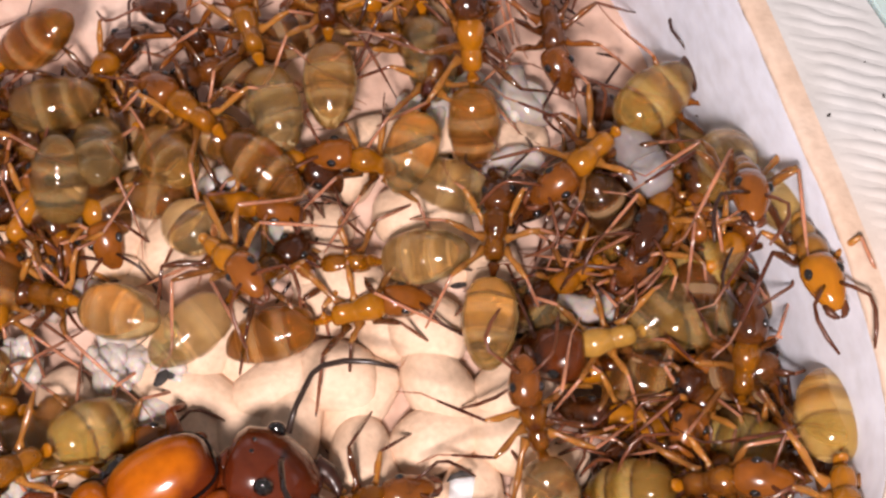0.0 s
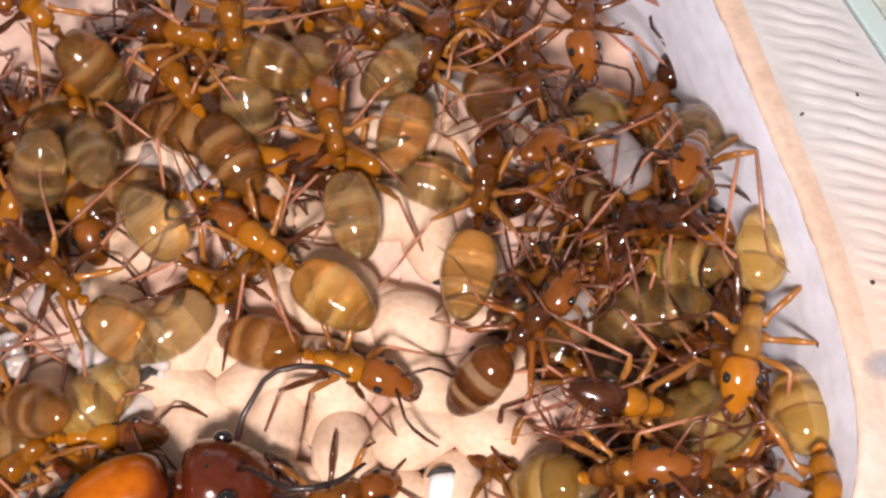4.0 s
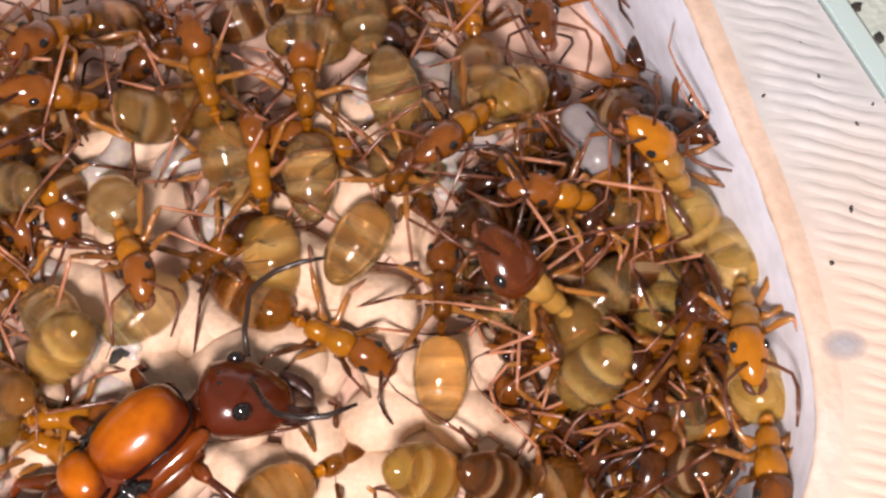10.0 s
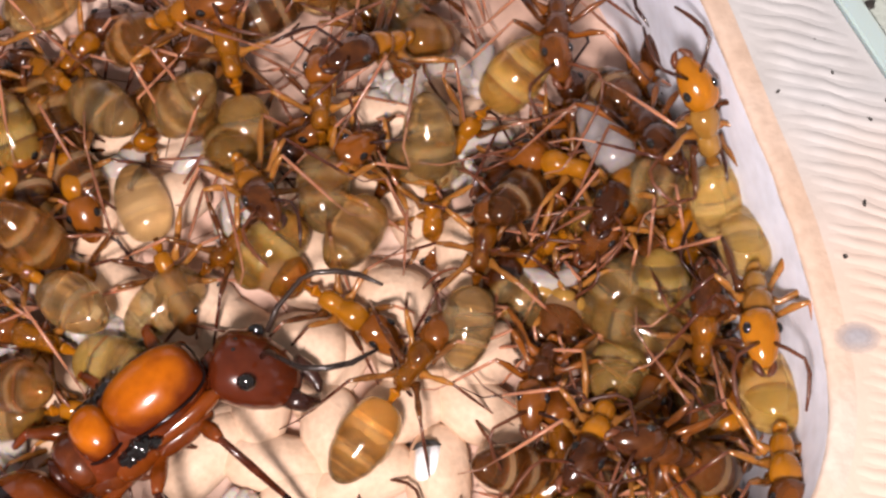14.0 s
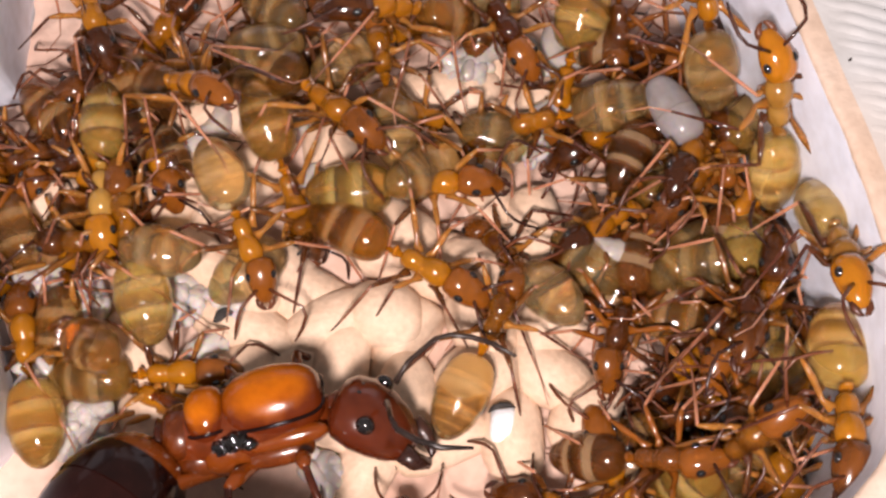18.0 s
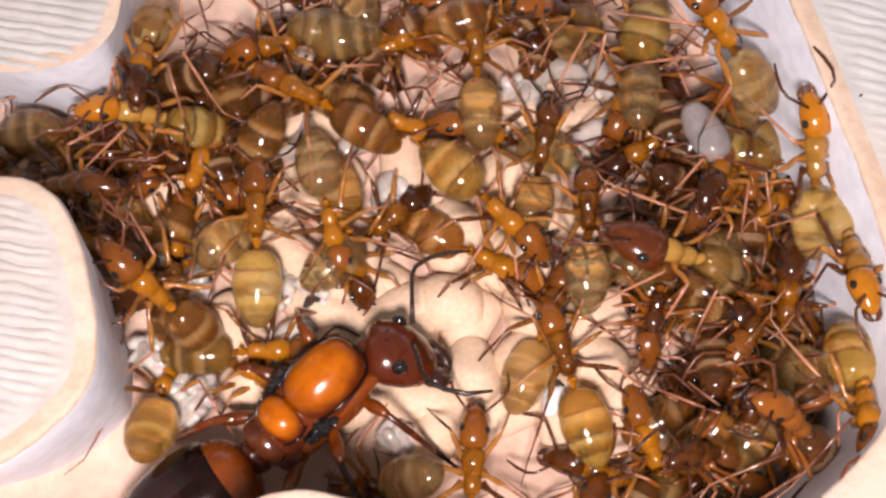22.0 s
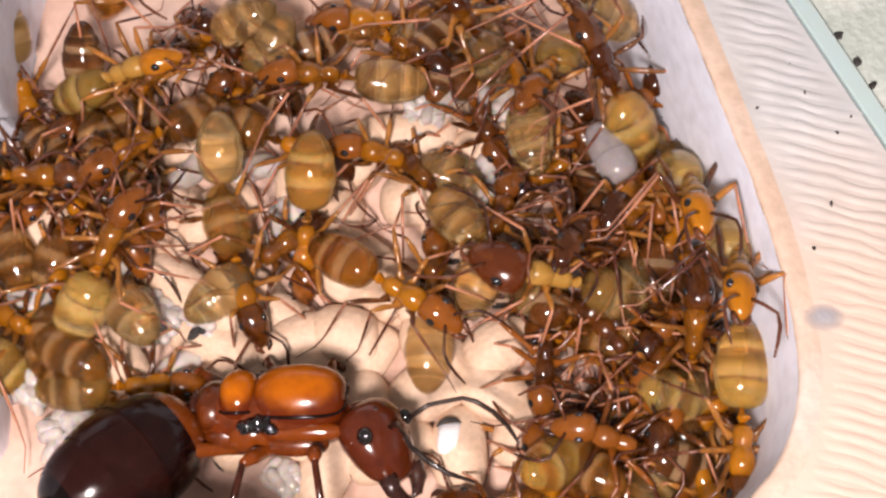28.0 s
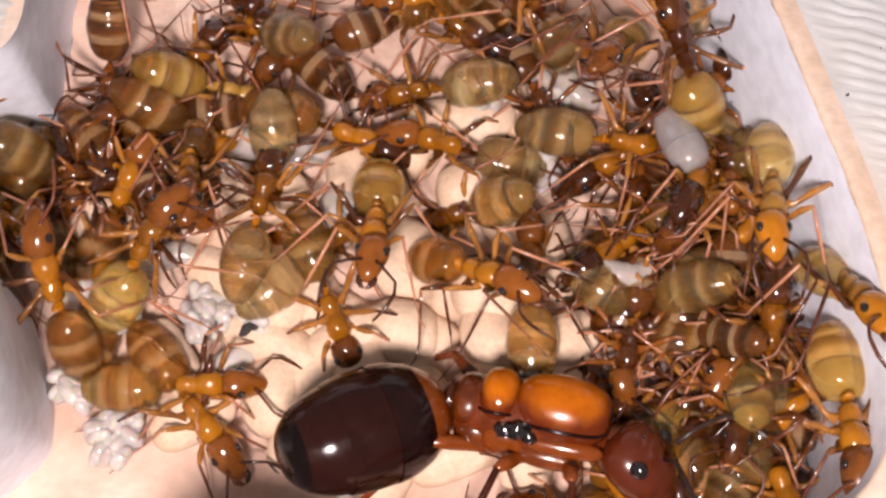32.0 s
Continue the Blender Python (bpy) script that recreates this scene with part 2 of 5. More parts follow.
GRUB = cuticle("milky_grub", (0.50, 0.45, 0.42), (0.70, 0.645, 0.615), 0.12, gloss=0.9, sss=0.4, clear=0.30, relief=0.2)
SMOKE = cuticle("smoky_pupa", (0.27, 0.24, 0.235), (0.40, 0.37, 0.38), 0.14, gloss=0.9, sss=0.2, clear=0.4, relief=0.2)
FOOTGREY = plaster("grey_line", (0.20, 0.20, 0.20), (0.27, 0.27, 0.28), (0.34, 0.34, 0.35), 500.0, 0.3, 0.7)
CHALK = plaster("chalk_silk", (0.78, 0.78, 0.80), (0.84, 0.84, 0.86), (0.88, 0.88, 0.90), 600.0, 0.2, 0.5)


# ---- mesh helpers ----
def part(name, bm, mat, parent=None, label=""):
    """Link a bmesh as one smooth mesh under a thing or a part."""
    me = bpy.data.meshes.new(name)
    bmesh.ops.recalc_face_normals(bm, faces=bm.faces)
    bm.to_mesh(me)
    bm.free()
    for f in me.polygons:
        f.use_smooth = True
    me.materials.append(mat)
    ob = new(name, me)
    ob.parent = parent
    if label:
        tagged(ob, label)
    return ob


def lathe(bm, stations, seg=14, m=Matrix.Identity(4), front=True, rear=True):
    """A closed skin round the x axis; stations: x, y centre, z centre, half width, half height."""
    rings = []
    for x, cy, cz, w, h in stations:
        rings.append([bm.verts.new(m @ Vector((x * MM, (cy + w * math.cos(2 * math.pi * i / seg)) * MM,
                                               (cz + h * math.sin(2 * math.pi * i / seg)) * MM))) for i in range(seg)])
    for a, b in zip(rings, rings[1:]):
        for i in range(seg):
            bm.faces.new((a[i], a[(i + 1) % seg], b[(i + 1) % seg], b[i]))
    if front:
        bm.faces.new(rings[0][::-1])
    if rear:
        bm.faces.new(rings[-1])
    return bm


def egg(cx, cy, cz, l, w, h, n=9, blunt=1.0, taper=0.0):
    """Stations of an egg shape along x; taper narrows the front end."""
    out = []
    for i in range(n + 1):
        a = math.pi * (0.03 + 0.94 * i / n)
        c = -math.cos(a)
        r = math.sin(a) ** blunt * (1 - taper * c)
        out.append((cx + l * c, cy, cz, w * r, h * r))
    return out


def tube(bm, points, radii, seg=6):
    """A bent tapering tube through points in millimetres."""
    pts = [Vector(p) * MM for p in points]
    rings = []
    for i, p in enumerate(pts):
        d = (pts[min(i + 1, len(pts) - 1)] - pts[max(i - 1, 0)]).normalized()
        u = d.cross(Vector((0.13, 0.21, 1))).normalized()
        v = d.cross(u)
        rings.append([bm.verts.new(p + (u * math.cos(2 * math.pi * k / seg) + v * math.sin(2 * math.pi * k / seg)) * radii[i] * MM)
                      for k in range(seg)])
    for a, b in zip(rings, rings[1:]):
        for k in range(seg):
            bm.faces.new((a[k], a[(k + 1) % seg], b[(k + 1) % seg], b[k]))
    bm.faces.new(rings[0][::-1])
    bm.faces.new(rings[-1])
    return bm


def leg_line(root, yaw, reach, drop, knee, rnd):
    """Points of a leg that rises to the knee and comes down to the ground."""
    a = radians(yaw)
    d = Vector((math.cos(a), math.sin(a), 0))
    r = Vector(root)
    k = r + d * reach * 0.36 + Vector((0, 0, knee))
    k0 = r + d * reach * 0.10 + Vector((0, 0, 0.05))
    s = Vector((-d.y, d.x, 0)) * rnd.uniform(-0.25, 0.25)
    sh = r + d * reach * 0.72 + Vector((0, 0, -drop * 0.55)) + s
    f0 = r + d * reach * 0.86 + Vector((0, 0, -drop * 0.93)) + s * 1.3
    f1 = r + d * reach * 1.08 + Vector((0, 0, -drop)) + s * 1.8
    mid = (k + k0) / 2 + Vector((0, 0, 0.08))
    return [r, k0, mid, k, (k + sh) / 2, sh, f0, f1]


PIVOT = {}


def worker_body(seed, belly, skin, headskin, label, fat, head_turn=0.0, curl=0.0, s=0.98, big=1.0, swell=1.0, gap=0.0):
    """A worker ant: head with eyes, jaws and feelers, middle body, waist, belly, six legs."""
    rnd = random.Random(seed)
    ant = new("worker_ant")
    tagged(ant, label, "ant", "colony workers")
    S = lambda st: [tuple(v * s for v in q) for q in st]
    bm = bmesh.new()
    lathe(bm, S([(0.20, 0, -0.02, 0.14, 0.16), (0.24, 0, 0.04, 0.25, 0.29), (0.34, 0, 0.10, 0.31, 0.38), (0.55, 0, 0.13, 0.335, 0.42), (0.78, 0, 0.12, 0.325, 0.38), (0.90, 0, 0.10, 0.305, 0.335), (0.94, 0, 0.10, 0.303, 0.33),
                 (1.02, 0, 0.14, 0.345, 0.37), (1.22, 0, 0.18, 0.39, 0.41), (1.42, 0, 0.19, 0.435, 0.425), (1.62, 0, 0.17, 0.43, 0.40), (1.80, 0, 0.13, 0.345, 0.32), (1.92, 0, 0.08, 0.22, 0.22), (1.97, 0, 0.05, 0.14, 0.14)]), 18)
    part("middle_body", bm, skin, ant)
    bm = bmesh.new()
    lathe(bm, S([(0.25, 0, -0.06, 0.12, 0.12), (0.5, 0, -0.05, 0.26, 0.30), (1.0, 0, -0.04, 0.28, 0.30), (1.5, 0, 0.0, 0.32, 0.34), (1.8, 0, 0.05, 0.22, 0.22), (1.95, 0, 0.04, 0.13, 0.13)]), 12)
    part("underbody", bm, skin, ant)
    bm = bmesh.new()
    lathe(bm, S([(-0.34, 0, -0.10, 0.09, 0.09), (-0.16, 0, -0.04, 0.12, 0.12), (-0.05, 0, 0.12, 0.19, 0.28), (0.0, 0, 0.18, 0.21, 0.33), (0.07, 0, 0.12, 0.18, 0.27),
                 (0.14, 0, -0.02, 0.11, 0.11), (0.28, 0, 0.0, 0.09, 0.09)]), 10)
    part("waist", bm, skin, ant)
    # soft pale belly that shows in bands between four darker plates, with a pointed tip
    def hoop(u, grow):
        a = math.pi * (0.02 + 0.96 * u)
        late = max(0.0, (u - 0.42) / 0.58)
        r = math.sin(a) ** 0.58 * (1 - 0.42 * late ** 1.7) * grow * swell
        c = math.cos(a)
        return (-1.74 + 1.40 * c - 0.10 * late ** 3, 0, -0.10 - curl * (1 - c) ** 2 * 0.12, 0.93 * r, 0.84 * r)

    core = part("belly", lathe(bmesh.new(), S([hoop(i / 26, 0.955) for i in range(27)]), 20), fat, ant, "pale stretched belly skin")
    for k, (u0, u1) in enumerate(((0.0, 0.36 - gap * 0.4), (0.36 + gap, 0.575), (0.59 + gap * 0.5, 0.75), (0.765 + gap * 0.3, 1.0))):
        n = 9
        st = []
        for i in range(n + 1):
            v = i / n
            grow = 0.965 + 0.04 * min(1.0, v * 2.2) - (0.025 * max(0.0, v - 0.9) / 0.1 if k < 3 else 0.0)
            st.append(hoop(u0 + (u1 - u0) * v, grow + 0.004 * (3 - k)))
        part("belly_plate", lathe(bmesh.new(), S(st), 20, front=(k == 0), rear=(k == 3)), belly if k in (1, 2) else FRONTS[belly], core, "glossy translucent plate")
    # head
    h = Matrix.Translation(((1.9 + 0.6 * big) * s * MM, 0, 0.02 * MM)) @ pose(0, 0, 0, 0, 18, head_turn) @ Matrix.Scale(big, 4)
    bm = bmesh.new()
    wide = 0.82 if big < 1.1 else 1.0
    lathe(bm, S([(x * 1.12, 0, z, w * wide, h_) for x, z, w, h_ in ((-0.66, 0, 0.16, 0.16), (-0.64, 0, 0.36, 0.28), (-0.54, 0.02, 0.56, 0.40), (-0.3, 0.03, 0.665, 0.46), (-0.02, 0.03, 0.66, 0.47), (0.25, 0.0, 0.585, 0.42),
                 (0.5, -0.04, 0.46, 0.33), (0.68, -0.07, 0.34, 0.24), (0.79, -0.09, 0.20, 0.14), (0.82, -0.09, 0.08, 0.06))]), 18, h)
    head = part("head", bm, headskin, ant)
    for side in (1, -1):
        bm = bmesh.new()
        lathe(bm, S(egg(-0.10, 0.52 * wide * side, 0.24, 0.17, 0.13, 0.16, 7)), 12, h)
        part("eye", bm, EYE, head, "glossy black eye")
        bm = bmesh.new()
        tube(bm, [tuple(h @ Vector((x * s * MM, y * side * s * MM, z * s * MM)) / MM) for x, y, z in
                  ((0.72, 0.22, -0.12), (0.92, 0.22, -0.14), (1.08, 0.12, -0.16), (1.14, 0.02, -0.17))], [0.13, 0.12, 0.08, 0.03])
        part("jaw", bm, FEELER, head, "dark brown jaw")
        bm = bmesh.new()
        e = rnd.uniform(0.5, 1.1)
        f = rnd.uniform(-0.3, 0.7)
        line = [(0.34, 0.2, 0.28), (0.6, 0.5 * e + 0.15, 0.44), (0.95, 1.25 * e, 0.55), (1.3, 1.42 * e - 0.1 * f, 0.42), (1.75, 1.45 * e - 0.4 * f, 0.2),
                (2.2, 1.4 * e - 0.75 * f, 0.0)]
        tube(bm, [tuple(h @ Vector((x * s * MM, y * side * s * MM, z * s * MM)) / MM) for x, y, z in line], [0.06, 0.055, 0.05, 0.06, 0.062, 0.035])
        feeler = part("feeler", bm, FEELER, head, "thin elbowed dark feeler")
        PIVOT[feeler.data.name] = h @ Vector((0.34 * s * MM, 0.2 * side * s * MM, 0.28 * s * MM)), 16
    # legs
    for side in (1, -1):
        for x, yaw, reach in ((1.5, 50, 3.0), (1.0, 98, 3.1), (0.62, 140, 3.9)):
            bm = bmesh.new()
            line = leg_line((x * s, 0.33 * s * side, -0.04), (yaw + rnd.uniform(-24, 24)) * side, reach * rnd.uniform(0.8, 1.15), rnd.uniform(1.2, 1.6), rnd.uniform(0.35, 1.05), rnd)
            tube(bm, line[:4], [0.20, 0.085, 0.115, 0.058], 8)
            leg = part("leg", bm, skin if skin is HEADSKIN else THIGH, ant)
            PIVOT[leg.data.name] = Vector(line[0]) * MM, 7
            part("shin", tube(bmesh.new(), [line[3], line[4], line[5], line[5] + (line[6] - line[5]) * 0.1], [0.05, 0.06, 0.042, 0.026]), LEGSKIN, leg)
            part("foot", tube(bmesh.new(), [line[5], line[6], line[7]], [0.034, 0.028, 0.016]), FOOTSKIN, leg, "thin dark foot")
    return ant


KINDS = [
    worker_body(1, BELLY, SKIN, HEADSKIN, "amber-brown worker ant with a pale-banded olive belly", FAT, 6, 0.3, 0.98, 1.0, 1.0, 0.035),
    worker_body(2, GREYBELLY, SKIN, HEADSKIN, "amber-brown worker ant with a smoky translucent belly", FAT, -14, 0.6, 0.92, 1.0, 1.06, 0.03),
    worker_body(3, PALEBELLY, PALESKIN, SKIN, "pale yellow young worker ant with a honey belly", FAT, 10, 0.2, 0.96, 1.0, 0.92, 0.02),
    worker_body(4, AMBERBELLY, SKIN, HEADSKIN, "amber-brown worker ant with long splayed legs", DIMFAT, -4, 0.8, 1.02, 1.0, 0.92, 0.012),
    worker_body(5, DARKBELLY, HEADSKIN, HEADSKIN, "dark reddish-brown worker ant with a dusky belly", DIMFAT, 16, 0.4, 0.93, 1.0, 0.92, 0.008),
    worker_body(6, PALEBELLY, SKIN, HEADSKIN, "honey-brown worker ant with a swollen banded belly", FAT, -8, 0.1, 1.0, 1.0, 1.05, 0.02),
    worker_body(7, BELLY, PALESKIN, MAJORHEAD, "large-headed worker ant with an orange-brown head", FAT, -20, 0.5, 1.04, 1.28, 0.95, 0.02),
]
ORDER = "0030010130104502264551550030345454344323503431433313"


ants = []
for k in map(int, ORDER):
    ants.append(KINDS[k] if KINDS[k] not in ants else copy_thing(KINDS[k], Matrix.Identity(4)))


# added workers at rest in the crowd's lower layer; dark kinds deepen its shade
rnd = random.Random(21)
for x0, y0, x1, y1, n in ((5.0, -10.5, 9.8, 2.0, 18), (-21.0, -2.0, -14.5, 0.4, 9), (-12.5, 0.5, -9.5, 3.0, 5), (4.0, -12.0, 8.0, -10.4, 5), (-3.0, 4.0, 3.0, 10.0, 2), (-14.0, 2.0, -10.5, 6.0, 1), (-9.0, 4.6, -4.0, 7.0, 1), (-13.0, -8.5, -10.0, 1.0, 4)):
    for i in range(n):
        copy_thing(KINDS[rnd.choice((0, 3, 3, 4, 4))], pose(rnd.uniform(x0, x1) * MM, rnd.uniform(y0, y1) * MM, rnd.uniform(1.2, 1.5) * MM, rnd.uniform(-8, 8), rnd.uniform(-8, 8), rnd.uniform(0, 360)))
sparse = random.Random(5)
for x, y, k in ((-5.2, 2.3, 3), (-0.2, 1.4, 0), (-5.6, -2.6, 0), (-5.4, 5.6, 4), (-1.2, 6.6, 3), (1.6, 7.8, 4)):
    copy_thing(KINDS[k], pose(x * MM, y * MM, sparse.uniform(1.35, 1.6) * MM, sparse.uniform(-8, 8), sparse.uniform(-8, 8), sparse.uniform(0, 360)))

# dark workers packed against the foot of the east wall
for i in range(11):
    y = -9.5 + i * 1.15 + rnd.uniform(-0.3, 0.3)
    x = float(np.interp(y, (-9, -5, 0, 5), (9.7, 9.6, 8.4, 6.7))) + rnd.uniform(-0.5, 0.4)
    copy_thing(KINDS[rnd.choice((0, 3, 4, 4))], pose(x * MM, y * MM, rnd.uniform(1.6, 2.9) * MM, rnd.uniform(-12, 12), rnd.uniform(-30, 5), rnd.choice((75, -100)) + rnd.uniform(-35, 35)))


# ---- chamber ----
TOP = 9.04
RIGHT_RIM = [(4.2, 13.0), (6.2, 9.5), (7.9, 6.3), (8.93, 3.27), (9.5, 1.5), (10.1, -0.45), (10.72, -2.46), (11.2, -4.4), (11.5, -6.4), (11.58, -7.7), (11.4, -9.0),
             (10.9, -10.3), (10.2, -11.2), (9.3, -12.1), (8.3, -12.9), (6.6, -13.8), (4.5, -14.3)]
ISLAND = [(-21.5, -6.5), (-20.2, -4.8), (-19.4, -3.7), (-18.5, -3.05), (-17.6, -2.8), (-16.6, -2.8), (-15.7, -3.1), (-14.9, -3.85), (-14.3, -5.0), (-13.9, -6.3),
          (-13.6, -7.4), (-13.5, -8.6), (-13.75, -9.7), (-14.5, -10.7), (-15.8, -11.75), (-17.3, -12.5), (-19.5, -13.0), (-22.0, -13.0)]
CORNER = [(-26.0, 2.0), (-21.0, 2.1), (-19.1, 1.82), (-17.3, 1.4), (-15.8, 1.6), (-14.8, 2.1), (-14.35, 2.9), (-14.3, 5.0), (-14.2, 8.0), (-13.2, 13.0)]
BUMP = [(-10.5, -15.5), (-9.4, -13.7), (-8.6, -13.05), (-7.9, -12.7), (-6.9, -12.6), (-5.7, -12.8), (-4.8, -13.1), (-3.6, -13.9), (-2.6, -15.5)]


def smooth(points, n=4):
    out = []
    P = [Vector(p) for p in points]
    for i in range(len(P) - 1):
        a, b, c, d = P[max(i - 1, 0)], P[i], P[i + 1], P[min(i + 2, len(P) - 1)]
        for k in range(n):
            u = k / n
            out.append(0.5 * ((2 * b) + (c - a) * u + (2 * a - 5 * b + 4 * c - d) * u * u + (3 * b - a - 3 * c + d) * u ** 3))
    out.append(P[-1])
    return out


def scan(poly, y):
    """Crossings of a level line with a closed outline."""
    xs = []
    for (x0, y0), (x1, y1) in zip(poly, poly[1:] + poly[:1]):
        if (y0 > y) != (y1 > y):
            xs.append(x0 + (y - y0) / (y1 - y0) * (x1 - x0))
    return sorted(xs)


def ribs(top, poly, angle, spacing, inset, height, span):
    """Raised wavy lines across a top surface, each one a part."""
    c, s = math.cos(radians(angle)), math.sin(radians(angle))
    turned = [(x * c + y * s, -x * s + y * c) for x, y in poly]
    rnd = random.Random(len(poly))
    y = span[0]
    while y < span[1]:
        xs = scan(turned, y)
        for a, b in zip(xs[::2], xs[1::2]):
            a, b = a + inset + rnd.uniform(0, 0.35), b - inset - rnd.uniform(0, 0.3)
            a, b = max(a, -24.0), min(b, 21.0)
            if b - a < 0.5:
                continue
            n = max(6, int((b - a) / 0.22))
            bm = bmesh.new()
            rows = []
            for i in range(n + 1):
                x = a + (b - a) * i / n
                e = min(1.0, i / 3, (n - i) / 3)
                k = noise.noise((x * 0.9, y * 2.1, 3.0))
                yy = y + 0.11 * k + 0.04 * noise.noise((x * 3.0, y, 9.0))
                h = height * (0.55 + 0.6 * noise.noise((x * 1.3, y * 0.6, 1.0)) + 0.35) * e
                w = spacing * 0.50 * (0.85 + 0.35 * k)
                rows.append([bm.verts.new(((x * c - v * s) * MM, (x * s + v * c) * MM, (TOP + z) * MM))
                             for v, z in ((yy - w, -0.01), (yy - 0.3 * w, 0.8 * h), (yy + 0.35 * w, h), (yy + w, -0.01))])
            for p, q in zip(rows, rows[1:]):
                for m in range(3):
                    bm.faces.new((p[m], p[m + 1], q[m + 1], q[m]))
            part("rib", bm, top.data.materials[0], top)
        y += spacing * rnd.uniform(0.9, 1.1)


def block(name, edge, back, label, side, skin=TOPSKIN, under=0.0, seam=False):
    """A raised block: a wall face, a soft cream lip along its edge and a top that runs to the back points."""
    root = tagged(new(name), label, "wall", kind="structure")
    line = smooth(edge)
    prof = [(under, -0.6), (under * 0.7, TOP * 0.3), (0.02 + under * 0.35, TOP * 0.6), (-0.02, TOP - 0.34), (0.0, TOP - 0.14)]
    lip = [(0.0, TOP - 0.14), (0.03, TOP - 0.05), (0.10, TOP - 0.005), (0.28, TOP + 0.012), (0.48, TOP + 0.012), (0.66, TOP)]
    rails = []
    for i, p in enumerate(line):
        d = (line[min(i + 1, len(line) - 1)] - line[max(i - 1, 0)]).normalized()
        nrm = Vector((d.y, -d.x)) * side
        wob = 0.05 * noise.noise((p.x * 0.8, p.y * 0.8, 0.0)) + 0.03 * noise.noise((p.x * 3, p.y * 3, 5.0))
        rails.append(([(p.x + nrm.x * (o + wob + 0.04 * noise.noise((p.x, p.y, z * 0.7))), p.y + nrm.y * (o + wob), z) for o, z in prof],
                      [(p.x + nrm.x * (o + wob * (1 - o)), p.y + nrm.y * (o + wob * (1 - o)), z) for o, z in lip]))
    for k, nm, mat, lab in ((0, "wall_face", WALL, "bluish white smooth wall face"), (1, "lip", RIM, "cream rounded lip")):
        bm = bmesh.new()
        rows = [[bm.verts.new(Vector(q) * MM) for q in r[k]] for r in rails]
        for a, b in zip(rows, rows[1:]):
            for m in range(len(a) - 1):
                bm.faces.new((a[m], a[m + 1], b[m + 1], b[m]))
        part(nm, bm, mat, root, lab)
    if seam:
        # thin grey tube that draws a line along the wall's foot
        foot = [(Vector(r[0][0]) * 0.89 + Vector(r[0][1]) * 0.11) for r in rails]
        part("foot_seam", tube(bmesh.new(), foot, [0.13] * len(foot), 8), FOOTGREY, root, "grey tube along the foot of the wall")
    bm = bmesh.new()
    outline = [r[1][-1][:2] for r in rails] + list(back)
    f = bm.faces.new([bm.verts.new((x * MM, y * MM, (TOP - 0.004) * MM)) for x, y in outline])
    bmesh.ops.triangulate(bm, faces=[f])
    top = part("top", bm, skin, root, "cream and white ribbed top surface")
    for q in top.data.polygons:
        q.use_smooth = False
    return top, outline


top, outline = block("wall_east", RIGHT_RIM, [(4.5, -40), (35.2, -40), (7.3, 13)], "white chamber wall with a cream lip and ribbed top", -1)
ribs(top, outline, -15, 0.37, 0.1, 0.045, (-8.0, 9.0))
top, outline = block("wall_west", ISLAND, [(-26.0, -13.0), (-26, -9.0)], "white island wall with a cream lip and ribbed top", 1, TOPWHITE, 1.0)
ribs(top, outline, -8, 0.34, 0.15, 0.06, (-15.0, -4.5))
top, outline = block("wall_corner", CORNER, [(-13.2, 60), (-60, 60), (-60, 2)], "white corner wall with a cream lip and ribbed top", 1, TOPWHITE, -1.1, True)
ribs(top, outline, -8, 0.36, 0.1, 0.06, (-2.0, 8.0))
block("wall_south", BUMP, [(-2.6, -40), (-10.5, -40)], "rounded white wall with a cream top", 1)
block("wall_north", [(-13.2, 13.0), (-8, 13.4), (-2, 13.4), (4.2, 13.0)], [(4.2, 60), (-13.2, 60)], "plain white wall that closes the chamber", -1)
bm = bmesh.new()
bmesh.ops.create_grid(bm, x_segments=110, y_segments=110, size=32 * MM)
for v in bm.verts:
    v.co.z = (0.30 * noise.noise(v.co * 350) + 0.12 * noise.noise(v.co * 1200)) * MM
tagged(part("floor", bm, FLOOR), "cream plaster chamber floor, uneven and matt", "floor", kind="structure")
bm = bmesh.new()
bmesh.ops.create_grid(bm, x_segments=2, y_segments=2, size=600 * MM, matrix=Matrix.Translation((0, 0, -0.7 * MM)))
tagged(part("ground", bm, FLOOR), "plain pale table under the nest", "table", kind="structure")


def slab(name, corners, z0, z1, mat, label, category):
    bm = bmesh.new()
    lo = [bm.verts.new((x * MM, y * MM, z0 * MM)) for x, y in corners]
    hi = [bm.verts.new((x * MM, y * MM, z1 * MM)) for x, y in corners]
    bm.faces.new(lo[::-1])
    bm.faces.new(hi)
    for i in range(len(lo)):
        k = (i + 1) % len(lo)
        bm.faces.new((lo[i], lo[k], hi[k], hi[i]))
    bmesh.ops.bevel(bm, geom=bm.edges[:], offset=0.04 * MM, segments=2, affect="EDGES")
    ob = tagged(part(name, bm, mat), label, category, kind="structure")
    for p in ob.data.polygons:
        p.use_smooth = False
    return ob


slab("trim", [(35.3, -40), (35.95, -40), (8.0, 13), (7.35, 13)], TOP - 0.5, TOP + 0.16, TEAL, "pale green glass edge beside the ribbed top", "glass edge")
slab("tray", [(36.0, -40), (80, -40), (80, 60), (8.05, 60), (8.05, 13)], TOP - 1.2, TOP - 0.12, OUTER, "grey-green dusty tray surface beyond the glass", "tray")


